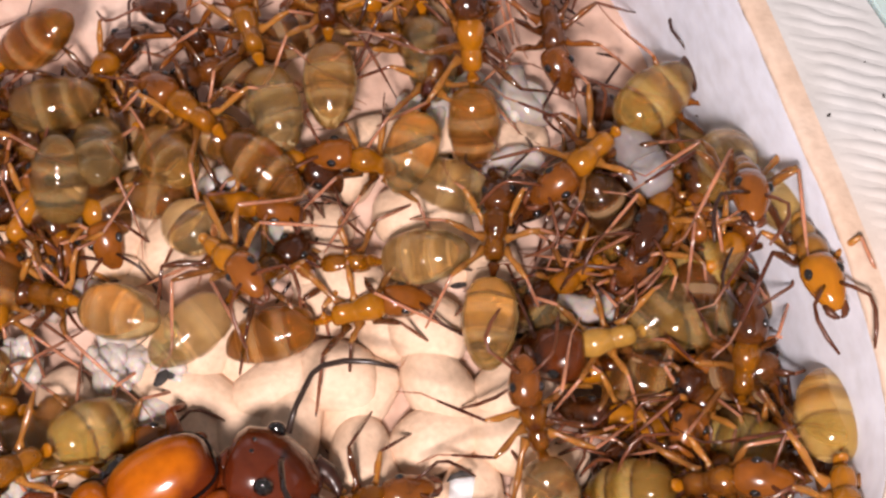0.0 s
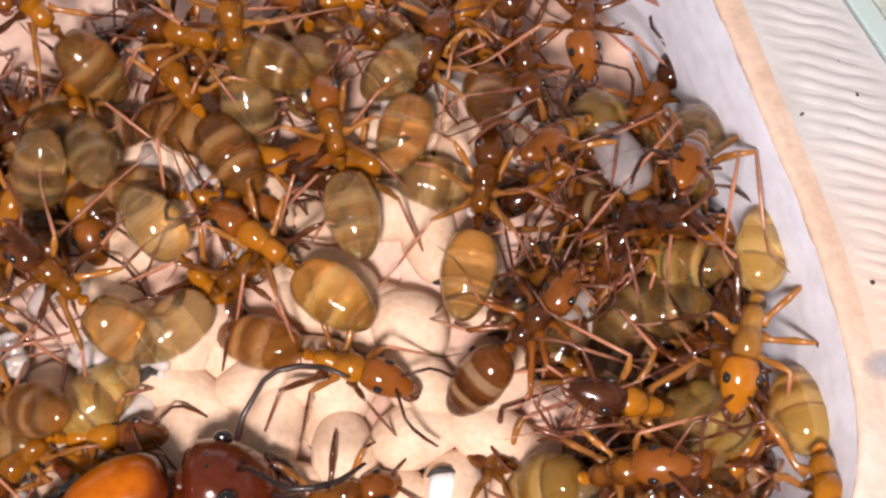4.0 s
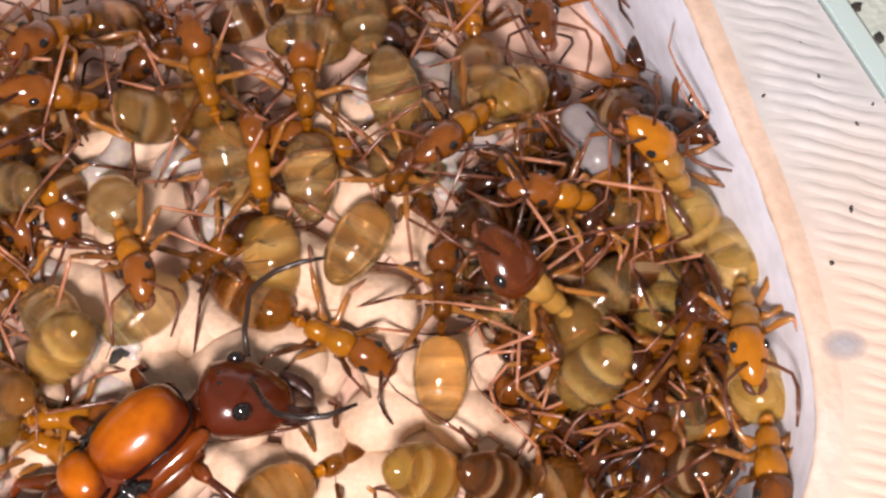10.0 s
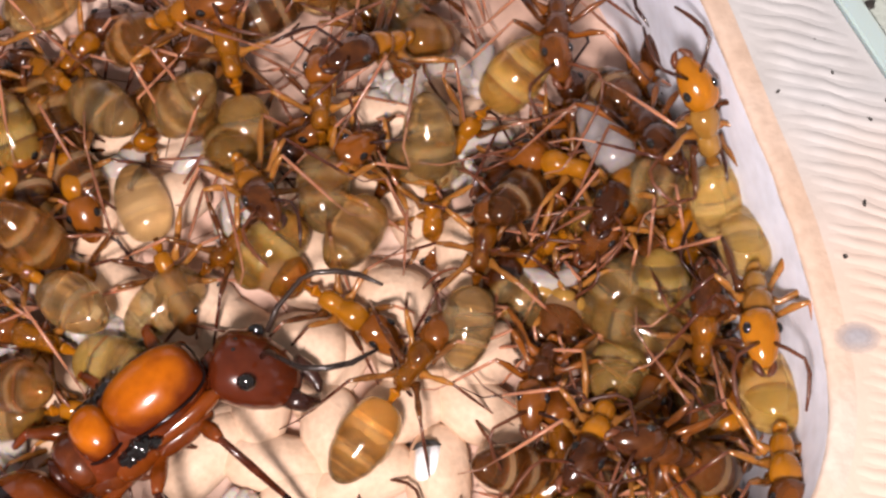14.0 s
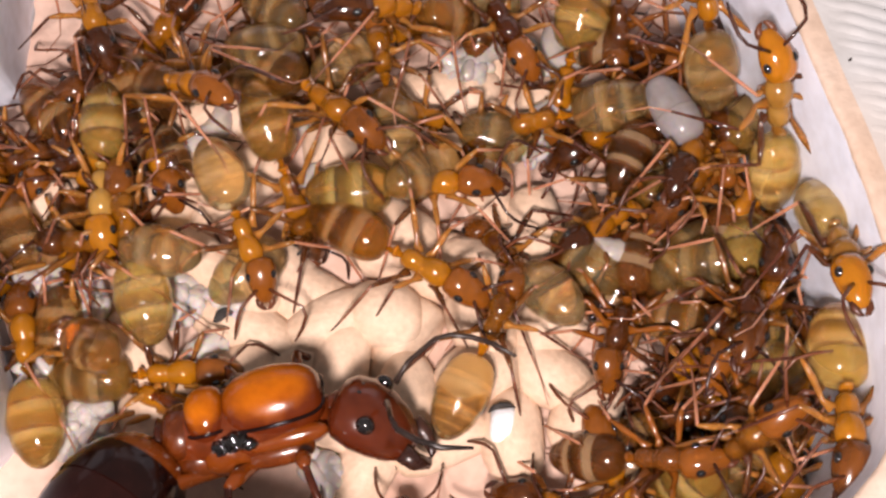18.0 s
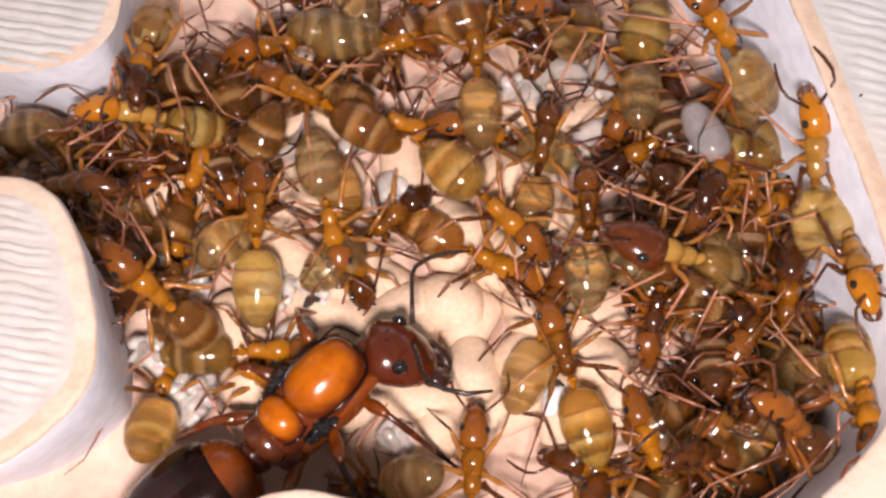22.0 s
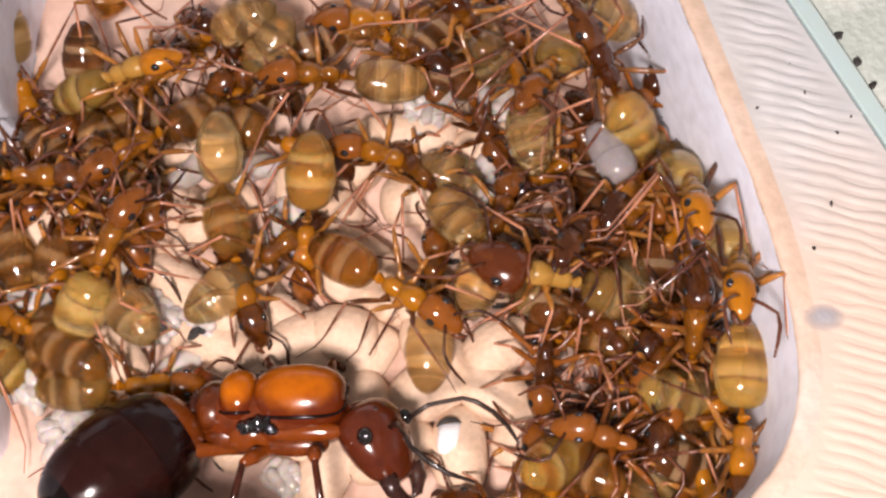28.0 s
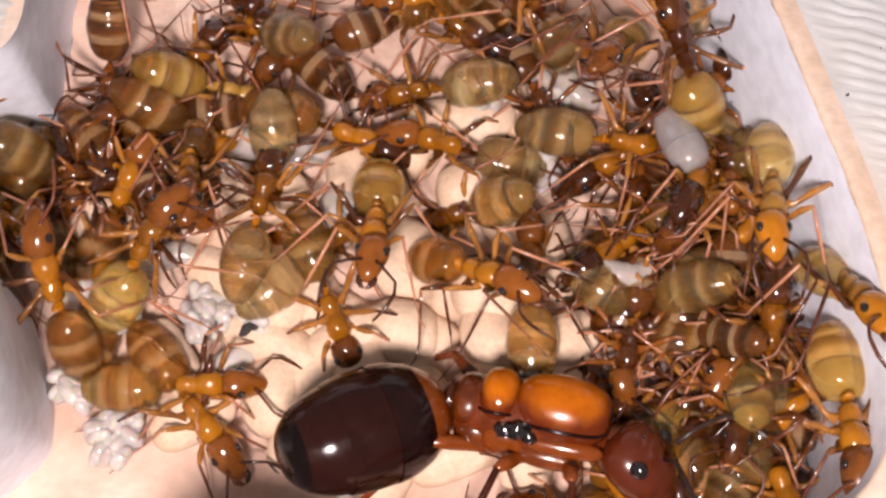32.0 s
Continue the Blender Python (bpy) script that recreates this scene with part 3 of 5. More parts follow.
def crumb(x, y, z, r, name="crumb", label="tiny dark crumb lying on the ribbed top", mat=None):
    rnd = random.Random(int(x * 100 + y * 37))
    bm = bmesh.new()
    bmesh.ops.create_icosphere(bm, subdivisions=2, radius=1)
    sx, sy, a = rnd.uniform(0.8, 1.5), rnd.uniform(0.5, 0.9), rnd.uniform(0, 3)
    for v in bm.verts:
        f = 1 + 0.35 * noise.noise(v.co * 1.7 + Vector((x, y, 0)))
        u, w = v.co.x * sx * f, v.co.y * sy * f
        v.co = Vector(((u * math.cos(a) - w * math.sin(a)) * r * MM, (u * math.sin(a) + w * math.cos(a)) * r * MM, v.co.z * 0.4 * r * MM))
    ob = tagged(part(name, bm, mat or SOOT), label, "crumb", "crumbs")
    ob.location = (x * MM, y * MM, (z + 0.3 * r) * MM)
    return ob


for spot in ((11.35, 1.17, TOP, 0.05), (10.87, 0.36, TOP, 0.05), (12.36, 0.88, TOP, 0.09), (13.25, -0.46, TOP, 0.07), (13.72, 0.09, TOP, 0.07), (12.26, -4.17, TOP, 0.08), (12.02, -0.11, TOP, 0.05), (12.88, -2.76, TOP, 0.1), (11.97, 1.85, TOP, 0.04), (13.56, 2.87, TOP - 0.12, 0.15), (13.58, 2.93, TOP - 0.12, 0.15), (14.11, 2.00, TOP - 0.12, 0.15), (14.46, 1.15, TOP - 0.12, 0.2)):
    crumb(*spot)


bm = bmesh.new()
ring = [bm.verts.new(((0.62 + 0.12 * noise.noise((math.cos(k * 0.4) * 2, math.sin(k * 0.4) * 2, 0))) * math.cos(k * 0.4) * MM, 0.42 * math.sin(k * 0.4) * MM, 0)) for k in range(16)]
bm.faces.new(ring)
stain = tagged(part("stain", bm, SMUDGE), "faint grey-blue smudge on the cream top", "stain")
stain.location = (12.38 * MM, -6.29 * MM, (TOP + 0.035) * MM)
for x, y, r in ((-7.75, -5.1, 0.22), (-7.4, -4.9, 0.2), (4.6, -1.0, 0.15), (-5.2, -3.0, 0.12), (-11.0, -7.6, 0.14), (2.4, -4.4, 0.1)):
    crumb(x, y, 1.25, r, "crumb", "dark crumb of nest waste among the cocoons")

# ---- brood: cocoons, grubs and egg clumps on the floor ----
def cocoon_body(seed, l, w):
    rnd = random.Random(seed)
    root = tagged(new("cocoon"), "cream papery ant cocoon lying on the floor", "cocoon", "brood cocoons")
    bm = bmesh.new()
    lathe(bm, [(x, 0.10 * math.sin(x * 1.3 + seed), 0, a, b) for x, _, _, a, b in egg(0, 0, 0, l, w, w * 0.86, 14, 0.62, rnd.uniform(-0.1, 0.1))], 18)
    for v in bm.verts:
        v.co *= 1 + 0.05 * noise.noise(v.co * 900 + Vector((seed, 0, 0)))
    part("silk_case", bm, SILK, root)
    bm = bmesh.new()
    lathe(bm, egg(-l * 0.965, 0.10 * math.sin(-l * 1.3 + seed), 0, 0.07, w * 0.3, w * 0.28, 6), 10)
    part("end_spot", bm, SOOT, root, "dark spot at the cocoon's end")
    return root


COCOONS = [cocoon_body(1, 1.7, 0.98), cocoon_body(2, 1.5, 1.06), cocoon_body(3, 1.3, 1.18), cocoon_body(4, 1.9, 0.90)]
free = list(COCOONS)


def lay(kinds, spare, k, x, y, z, turn, tip=0):
    m = pose(x * MM, y * MM, z * MM, 0, tip, turn)
    if kinds[k] in spare:
        spare.remove(kinds[k])
        kinds[k].matrix_basis = m
        return kinds[k]
    return copy_thing(kinds[k], m)


PILE = [(-2.4, -5.0, 2), (-3.8, -6.7, 0, 80), (0.7, -7.0, 1, 30), (2.9, -6.9, 1, 150), (-4.2, -5.3, 0, 20), (-2.9, -10.0, 0, 60), (-1.5, -7.7, 1, 110), (-3.4, -8.6, 0, 170),
        (-7.4, -0.4, 0, 35), (-9.5, -0.4, 1, 80), (-7.0, -5.4, 3, 160), (-8.6, -3.2, 3, 150), (-5.6, -8.5, 0, 45), (0.2, 0.3, 1, 10), (-2.0, -2.0, 1, 150), (2.8, -2.2, 0, 100),
        (4.2, -8.4, 1, 60), (-0.3, 3.0, 3, 5), (-1.9, 2.2, 1, 70), (-13.8, -1.0, 0, 20), (3.2, -5.4, 1, 40), (0.4, -3.5, 2), (0.8, -5.3, 1, 130), (-6.4, -3.8, 1, 60), (-4.2, 0.5, 0, 100),
        (-0.6, -9.2, 0, 20), (1.8, -9.0, 1, 95), (-10.4, -6.2, 0, 120), (-9.6, -8.0, 1, 30), (-6.8, -7.2, 1, 90)]
for x, y, k, *a in PILE:
    lay(COCOONS, free, k, x, y, 0.55, a[0] if a else 0, 4)
rnd = random.Random(11)
for i in range(16):
    x, y = rnd.gauss(-2.5, 5.2), rnd.gauss(-2.5, 4.4)
    if -12 < x < 9 and -11 < y < 9:
        lay(COCOONS, free, rnd.randrange(4), x, y, 0.12, rnd.uniform(0, 180), rnd.uniform(-8, 8))


def grub_body(seed):
    rnd = random.Random(seed)
    root = tagged(new("grub"), "milky white curved ant grub among the workers", "larva", "brood grubs")
    bm = bmesh.new()
    pts, rad = [], []
    for i in range(15):
        u = i / 14
        a = (u - 0.5) * (1.6 + 0.5 * seed)
        pts.append((1.2 * math.sin(a), 1.2 * math.cos(a) - 0.9, 0.1 * math.sin(u * 3)))
        rad.append((0.12 + 0.40 * math.sin(math.pi * (0.08 + 0.84 * u)) ** 0.8) * (1 - 0.06 * (i % 2)))
    tube(bm, pts, rad, 12)
    part("soft_body", bm, GRUB, root)
    return root


GRUBS = [grub_body(1), grub_body(2)]
gfree = list(GRUBS)
for x, y, z, a, k in ((5.1, -2.9, 1.6, 170, 0), (6.6, -3.6, 1.2, 140, 1), (3.2, 1.6, 1.0, 30, 0), (-4.8, -0.8, 0.8, 80, 1), (3.8, 4.2, 1.0, 120, 0),
                      (1.6, 4.3, 0.9, 20, 1), (-13.2, -3.6, 0.8, 60, 0), (8.4, -8.6, 0.9, 40, 1)):
    lay(GRUBS, gfree, k, x, y, z, a)
for x, y in ((-8.4, -6.6), (-6.0, 1.2), (-10.6, -2.6), (-8.8, 1.4)):
    lay(GRUBS, gfree, int(x * 7) % 2, x, y, 0.68, x * 61 + y * 23)
pupa = tagged(new("pupa"), "smoky grey translucent pupa lying among the workers", "pupa")
bm = bmesh.new()
lathe(bm, egg(0, 0, 0, 1.25, 0.72, 0.62, 14, 0.6, 0.12), 18)
part("soft_body", bm, SMOKE, pupa)
for k in range(3):
    part("ring_fold", lathe(bmesh.new(), [(-0.2 - 0.3 * k + d, 0, 0, w * (0.74 - 0.06 * k), w * (0.64 - 0.05 * k)) for d, w in ((-0.05, 0.97), (0.0, 1.0), (0.05, 0.97))], 18), SMOKE, pupa)
pupa.matrix_basis = pose(7.0 * MM, 1.15 * MM, 3.4 * MM, 0, 8, 115)
scrap = tagged(new("cocoon_scrap"), "torn chalk-white cocoon scrap with a black rim", "cocoon")
bm = bmesh.new()
lathe(bm, [(-0.75, 0.05, -0.1, 0.30, 0.12), (-0.5, 0.02, 0, 0.46, 0.30), (-0.1, 0, 0.03, 0.50, 0.36), (0.35, -0.03, 0.02, 0.42, 0.32), (0.62, -0.05, 0, 0.40, 0.28)], 14)
for v in bm.verts:
    v.co += Vector((0, 0, 0.09 * MM)) * noise.noise(v.co * 1500)
part("silk_case", bm, CHALK, scrap)
part("rim", tube(bmesh.new(), [(0.60, -0.46, 0.02), (0.72, -0.25, 0.20), (0.76, 0.0, 0.24), (0.70, 0.25, 0.18), (0.58, 0.42, 0.02)], [0.03, 0.09, 0.10, 0.09, 0.03], 8), SOOT, scrap, "black torn rim")
scrap.matrix_basis = pose(1.45 * MM, -8.85 * MM, 1.15 * MM, 0, -6, 97)
bm = bmesh.new()
lathe(bm, egg(0, 0, 0, 0.50, 0.27, 0.27, 8, 0.75), 12)
seed_egg = part("egg", bm, GRUB)
for x, y, n, spread in ((-7.4, -4.4, 22, 0.75), (2.4, 0.8, 12, 0.5), (3.6, 4.1, 14, 0.6), (-12.3, -4.6, 14, 0.6), (-9.3, -4.4, 22, 0.8), (-13.5, -7.0, 20, 0.7), (-4.4, -10.2, 12, 0.5), (-12.1, -8.6, 26, 0.9),
                        (-4.6, -0.5, 14, 0.6), (0.3, 3.6, 16, 0.7), (-14.0, -3.5, 12, 0.5)):
    root = tagged(new("egg_clump"), "clump of small glossy white ant eggs", "eggs", "egg clumps")
    root.location = (x * MM, y * MM, 0)
    for i in range(n):
        e = new("egg", seed_egg.data)
        e.parent = root
        d, t = spread * math.sqrt(rnd.random()), rnd.uniform(0, 6.28)
        e.matrix_basis = pose(d * math.cos(t) * MM, d * math.sin(t) * MM, (0.95 + 0.45 * (1 - d / spread) * rnd.random()) * MM, rnd.uniform(-30, 30), rnd.uniform(-30, 30), rnd.uniform(0, 180))
bpy.data.objects.remove(seed_egg)


# ---- queen ----
def queen_body():
    feelers = []
    q = tagged(new("queen_ant"), "large orange and dark brown queen ant with a black belly", "ant")
    bm = bmesh.new()
    lathe(bm, [(-2.9, 0, -0.7, 0.5, 0.6), (-2.6, 0, -0.35, 0.92, 0.95), (-1.9, 0, -0.25, 1.1, 1.12), (-1.0, 0, -0.2, 1.14, 1.15), (-0.4, 0, -0.15, 1.22, 1.2), (0.3, 0, -0.1, 1.25, 1.25),
               (0.9, 0, -0.15, 1.20, 1.2), (1.6, 0, -0.35, 0.95, 1.0), (2.0, 0, -0.45, 0.7, 0.75), (2.2, 0, -0.5, 0.4, 0.45)], 22)
    part("middle_body", bm, QRED, q, "red-brown flanks")
    part("neck", tube(bmesh.new(), [(1.9, 0, -0.45), (2.2, 0, -0.4), (2.6, 0, -0.35)], [0.5, 0.36, 0.42], 12), QRED, q)
    bm = bmesh.new()
    lathe(bm, egg(0.6, 0, 0.34, 1.55, 1.17, 1.14, 18, 0.56), 28)
    part("shield", bm, QORANGE, q, "bright orange glossy back shield")
    for cx, cz, l, w in ((0.6, 0.50, 1.56, 1.185), (-1.40, 0.56, 0.67, 0.99)):
        ring = [(cx + l * math.cos(a), math.copysign(w * abs(math.sin(a)) ** 0.56, math.sin(a)), cz - 0.12 * math.cos(2 * a)) for a in (2 * math.pi * i / 36 + 0.02 for i in range(37))]
        part("suture", tube(bmesh.new(), ring, [0.06] * 37, 6), QDARK, q, "dark seam round a back shield")
    for side in (1, -1):
        for x, y, z, l, w, h_ in ((0.85, 1.04, -0.16, 1.25, 0.34, 0.34), (0.45, 0.98, -0.80, 1.1, 0.42, 0.42), (-1.05, 0.98, -0.5, 0.72, 0.40, 0.62), (-2.0, 0.85, -0.65, 0.66, 0.40, 0.6)):
            part("side_plate", lathe(bmesh.new(), egg(x, y * side, z, l, w, h_, 10, 0.65), 14), QFLANK, q, "brown-orange side plate")
    part("rear_shield", lathe(bmesh.new(), egg(-1.40, 0, 0.46, 0.66, 0.98, 0.86, 12, 0.6), 22), QORANGE, q, "orange rear shield")
    part("rear_shield", lathe(bmesh.new(), egg(-2.32, 0, 0.02, 0.62, 0.98, 0.82, 12, 0.62), 20), QFLANK, q, "red-orange end plate above the waist")
    for side in (1, -1):
        for x, y, z, r in ((-0.62, 1.16, 0.34, 0.34), (-1.05, 1.14, 0.22, 0.27), (-0.20, 1.22, 0.16, 0.22)):
            bm = bmesh.new()
            bmesh.ops.create_icosphere(bm, subdivisions=3, radius=1)
            for v in bm.verts:
                g = r * (1 + 0.55 * noise.noise(v.co * 2.1 + Vector((x, side, 4))))
                v.co = Vector(((x + v.co.x * g * 1.15) * MM, (y * side + v.co.y * g * 0.95) * MM, (z + v.co.z * g * 0.8) * MM))
            part("wing_scar", bm, EYE, q, "shiny black wing scar")
    bm = bmesh.new()
    lathe(bm, [(-3.5, 0, -0.9, 0.3, 0.35), (-3.2, 0, -0.5, 0.6, 0.75), (-2.95, 0, -0.3, 0.7, 1.0), (-2.7, 0, -0.7, 0.4, 0.5)], 14)
    part("waist", bm, QRED, q)
    bm = bmesh.new()
    def hoop(u, grow=1.0):
        a = math.pi * (0.02 + 0.96 * u)
        r = math.sin(a) ** 0.72 * (1 + 0.08 * math.cos(a)) * grow
        return (-2.75 + 2.85 * math.cos(a), 0, 0, 1.95 * r, 1.9 * r)

    lathe(bm, [hoop(i / 26, 0.97) for i in range(27)], 24)
    hind = part("belly", bm, QFLANK, q, "near-black glossy belly with a brown front")
    for k, (u0, u1) in enumerate(((0.27, 0.44), (0.43, 0.62), (0.60, 0.80), (0.78, 1.0))):
        st = [hoop(u0 + (u1 - u0) * i / 8, 0.98 + 0.02 * min(1.0, i / 4) + 0.004 * (3 - k)) for i in range(9)]
        part("belly_plate", lathe(bmesh.new(), st, 24, front=False, rear=(k == 3)), QDARK, hind, "glossy near-black plate")
    hind.location = (-3.3 * MM, 0, -0.5 * MM)
    bm = bmesh.new()
    h = pose(0, 0, 0, 0, 30, 0) @ Matrix.Scale(0.95, 4)
    lathe(bm, [(-0.1, 0, 0.1, 0.4, 0.4), (0.0, 0, 0.1, 0.9, 0.7), (0.3, 0, 0.12, 1.25, 0.95), (0.9, 0, 0.12, 1.36, 1.08), (1.6, 0, 0.05, 1.30, 1.02), (2.2, 0, -0.05, 1.1, 0.8),
               (2.65, 0, -0.12, 0.80, 0.55), (2.9, 0, -0.15, 0.4, 0.3)], 20, h)
    skull = part("head", bm, QHEAD, q, "dark red-brown glossy head")
    skull.location = (2.35 * MM, 0, -0.4 * MM)
    for side in (1, -1):
        bm = bmesh.new()
        lathe(bm, egg(1.15, 1.10 * side, 0.70, 0.32, 0.24, 0.32, 8), 14, h)
        part("eye", bm, EYE, skull, "glossy black eye")
        part("brow_eye", lathe(bmesh.new(), egg(0.55, 0.22 * side, 1.05, 0.09, 0.09, 0.09, 6), 8, h), EYE, skull, "tiny glossy simple eye")
        bm = bmesh.new()
        tube(bm, [(2.1, 0.7 * side, -1.2), (2.45, 0.65 * side, -1.6), (2.7, 0.35 * side, -1.9), (2.75, 0.05 * side, -1.95)], [0.34, 0.3, 0.2, 0.06], 8)
        part("jaw", bm, FEELER, skull, "black jaw")
        bm = bmesh.new()
        tube(bm, [(0, 0, 0), (0.35, 0.5 * side, 0.45), (0.9, 1.5 * side, 0.65), (1.2, 1.85 * side, 0.55), (1.8, 2.05 * side, 0.36), (2.5, 2.05 * side, 0.12), (3.3, 1.75 * side, -0.1)],
             [0.10, 0.085, 0.08, 0.09, 0.095, 0.09, 0.05], 8)
        feeler = part("feeler", bm, QBLACK, skull, "long black elbowed feeler")
        feeler.location = (1.85 * MM, 0.5 * side * MM, 0.45 * MM)
        feelers.append(feeler)
        for x, yaw, reach in ((1.0, 78, 4.4), (-0.3, 112, 5.0), (-1.5, 146, 6.0)):
            bm = bmesh.new()
            rnd = random.Random(int(x * 10 + side))
            line = leg_line((x, 0.8 * side, -0.9), yaw * side, reach, 2.6, 0.8, rnd)
            tube(bm, line[:4], [0.42, 0.19, 0.27, 0.15], 10)
            leg = part("leg", bm, QFLANK, q, "orange-brown leg")
            part("shin", tube(bmesh.new(), [line[3], line[4], line[5], line[5] + (line[6] - line[5]) * 0.1], [0.12, 0.14, 0.10, 0.06], 8), QRED, leg)
            part("foot", tube(bmesh.new(), [line[5], line[6], line[7]], [0.10, 0.08, 0.045], 8), QDARK, leg, "thin black foot")
    return q, skull, hind, feelers


queen, skull, hind, feelers = queen_body()


def steps(*rows):
    """Poses in the chamber: seconds, x, y in millimetres, heading in degrees, height of the body, roll and pitch in degrees."""
    return [(t, pose(x * MM, y * MM, z * MM, rx, ry, a)) for t, x, y, a, z, rx, ry in rows]


def turns(*rows):
    """Poses of the queen's head on her neck, cocked to one side: seconds and turn in degrees."""
    return [(t, pose(2.35 * MM, 0, -0.35 * MM, 0.6 * a, 0, a)) for t, a in rows]


def swings(*rows):
    """Poses of the queen's belly at her waist: seconds and turn in degrees."""
    return [(t, pose(-3.3 * MM, 0, -0.5 * MM, 0, 0, a)) for t, a in rows]


def sweeps(side, *rows):
    """Poses of one of the queen's feelers on her head: seconds, sideways turn and lift in degrees."""
    return [(t, pose(1.85 * MM, 0.5 * side * MM, 0.45 * MM, 0, -lift, turn)) for t, turn, lift in rows]


def fidget(ant, rnd):
    """Small swings of a worker's legs and feelers about their roots."""
    for limb in ant.children_recursive:
        if limb.data.name in PIVOT:
            root, most = PIVOT[limb.data.name]
            rows, t, sway = [], 0.0, rnd.choice((-1, 1))
            while t < 34:
                swing = pose(0, 0, 0, 0, rnd.uniform(-0.4, 0.4) * most, sway * rnd.uniform(0.2, 1) * most)
                rows.append((min(t, 32.0), Matrix.Translation(root) @ swing @ Matrix.Translation(-root)))
                if t >= 32:
                    break
                t += rnd.uniform(1.0, 2.4)
                sway = -sway
            walk(limb, rows)


def motions():
    rnd = random.Random(77)
    for ant in ants:
        fidget(ant, rnd)
    walk(queen, steps((0, -7.52, -8.81, 27, 3.4, -24, -4), (0.5, -7.21, -8.57, 30, 3.4, -24, -4), (1, -7.45, -8.70, 35, 3.4, -24, -4), (1.5, -7.21, -8.63, 39, 3.4, -24, -4), (2, -7.02, -8.40, 30, 3.4, -24, -4), (2.5, -7.90, -8.88, 27, 3.4, -24, -4), (3, -7.99, -9.24, 25, 3.4, -24, -4), (3.5, -8.34, -9.68, 25, 3.4, -24, -4), (5.5, -7.54, -8.10, 43, 3.4, -24, -4), (6, -7.61, -8.01, 46, 3.4, -24, -4), (6.5, -7.04, -7.75, 46, 3.4, -24, -4), (7, -7.35, -7.56, 46, 3.4, -24, -4), (7.5, -6.88, -6.69, 45, 3.4, -24, -4), (8, -5.98, -6.80, 44, 3.4, -24, -4), (8.5, -5.92, -6.87, 44, 3.4, -24, -4), (9, -5.52, -7.05, 43, 3.4, -24, -4), (9.5, -6.77, -7.68, 42, 3.4, -24, -4), (10, -6.60, -8.28, 41, 3.4, -24, -4), (10.5, -7.19, -8.20, 42, 3.4, -24, -4), (11, -7.17, -8.13, 43, 3.4, -24, -4), (11.5, -7.10, -8.81, 50, 3.4, -20, -4), (12, -7.02, -8.89, 57, 3.4, -15, -4), (12.5, -6.73, -8.59, 60, 3.4, -10, -4), (13, -6.82, -6.88, 63, 3.4, -6, -4), (13.5, -6.95, -7.07, 54, 3.4, -12, -4), (15.5, -6.89, -8.38, 7, 3.4, -36, -4), (16, -6.02, -8.94, 9, 3.4, -36, -4), (16.5, -6.15, -8.60, 11, 3.4, -35, -4), (17, -6.58, -8.96, 12, 3.4, -35, -4), (17.5, -6.06, -8.74, 12, 3.4, -35, -4), (18, -6.12, -8.65, 13, 3.4, -35, -4), (18.5, -6.31, -8.72, 14, 3.4, -34, -4), (19, -6.43, -8.64, 16, 3.4, -34, -4), (19.5, -6.66, -8.35, 36, 3.4, -22, -4), (20, -6.42, -8.09, 39, 3.4, -10, -4), (20.5, -6.17, -8.08, 35, 3.4, -10, -4), (21, -6.34, -8.26, 30, 3.4, -10, -4), (21.5, -7.10, -8.60, 31, 3.4, -10, -4), (22, -7.24, -8.91, 45, 3.4, -10, -4), (22.5, -8.62, -8.51, 63, 3.4, -10, -4), (23, -8.36, -8.25, 74, 3.4, -10, -4), (23.5, -8.52, -8.35, 65, 3.4, -10, -4), (24, -8.21, -8.68, 60, 3.4, -10, -4), (24.5, -7.48, -8.13, 52, 3.4, -15, -4), (27, -5.51, -7.46, 11, 3.4, -36, -4), (27.5, -5.72, -7.01, 1, 3.4, -36, -4), (28, -4.09, -8.07, 1, 3.4, -36, -4), (28.5, -3.35, -8.66, 6, 3.4, -35, -4), (29, -2.75, -8.70, 9, 3.4, -35, -4), (29.5, -1.63, -8.97, 9, 3.4, -35, -4), (30, -1.58, -8.79, 6, 3.4, -35, -4), (30.5, -0.63, -8.85, 1, 3.4, -35, -4), (31, 0.76, -8.62, -2, 3.4, -34, -4), (31.5, 1.02, -8.21, -7, 3.4, -34, -4), (32, 2.21, -8.26, -12, 3.4, -34, -4)))
    walk(skull, turns((0, -26), (0.5, -12), (1, -2), (1.5, -14), (2, -26), (2.5, -33), (3, -54), (3.5, -12), (5.5, -33), (6, -61), (6.5, -54), (7, -51), (7.5, -44), (8, -46), (8.5, -36), (9, -31), (9.5, -28), (10, -21), (10.5, -35), (11, -27), (11.5, 9), (12, 11), (12.5, -8), (13, 26), (13.5, -35), (15.5, -24), (16, -28), (16.5, -20), (17, -16), (17.5, -14), (18, -20), (18.5, -22), (19, -20), (19.5, -36), (20, -39), (20.5, -53), (21, -37), (21.5, -33), (22, -38), (22.5, 2), (23, 63), (23.5, -1), (24, -16), (24.5, -63), (27, -30), (27.5, -38), (28, -34), (28.5, -28), (29, -22), (29.5, -30), (30, -24), (30.5, -22), (31, -16), (31.5, -14), (32, -18)))
    walk(hind, swings((0, 0), (13.5, 10), (15.5, 48), (16, 50), (17.5, 54), (18, 54), (19, 48), (19.5, 14), (20, 8), (22, -8), (23, -28), (24.5, -10), (27, 36), (27.5, 48), (28, 50), (28.5, 26), (29.5, 14), (30, 14), (31, 25), (31.5, 32), (32, 40)))
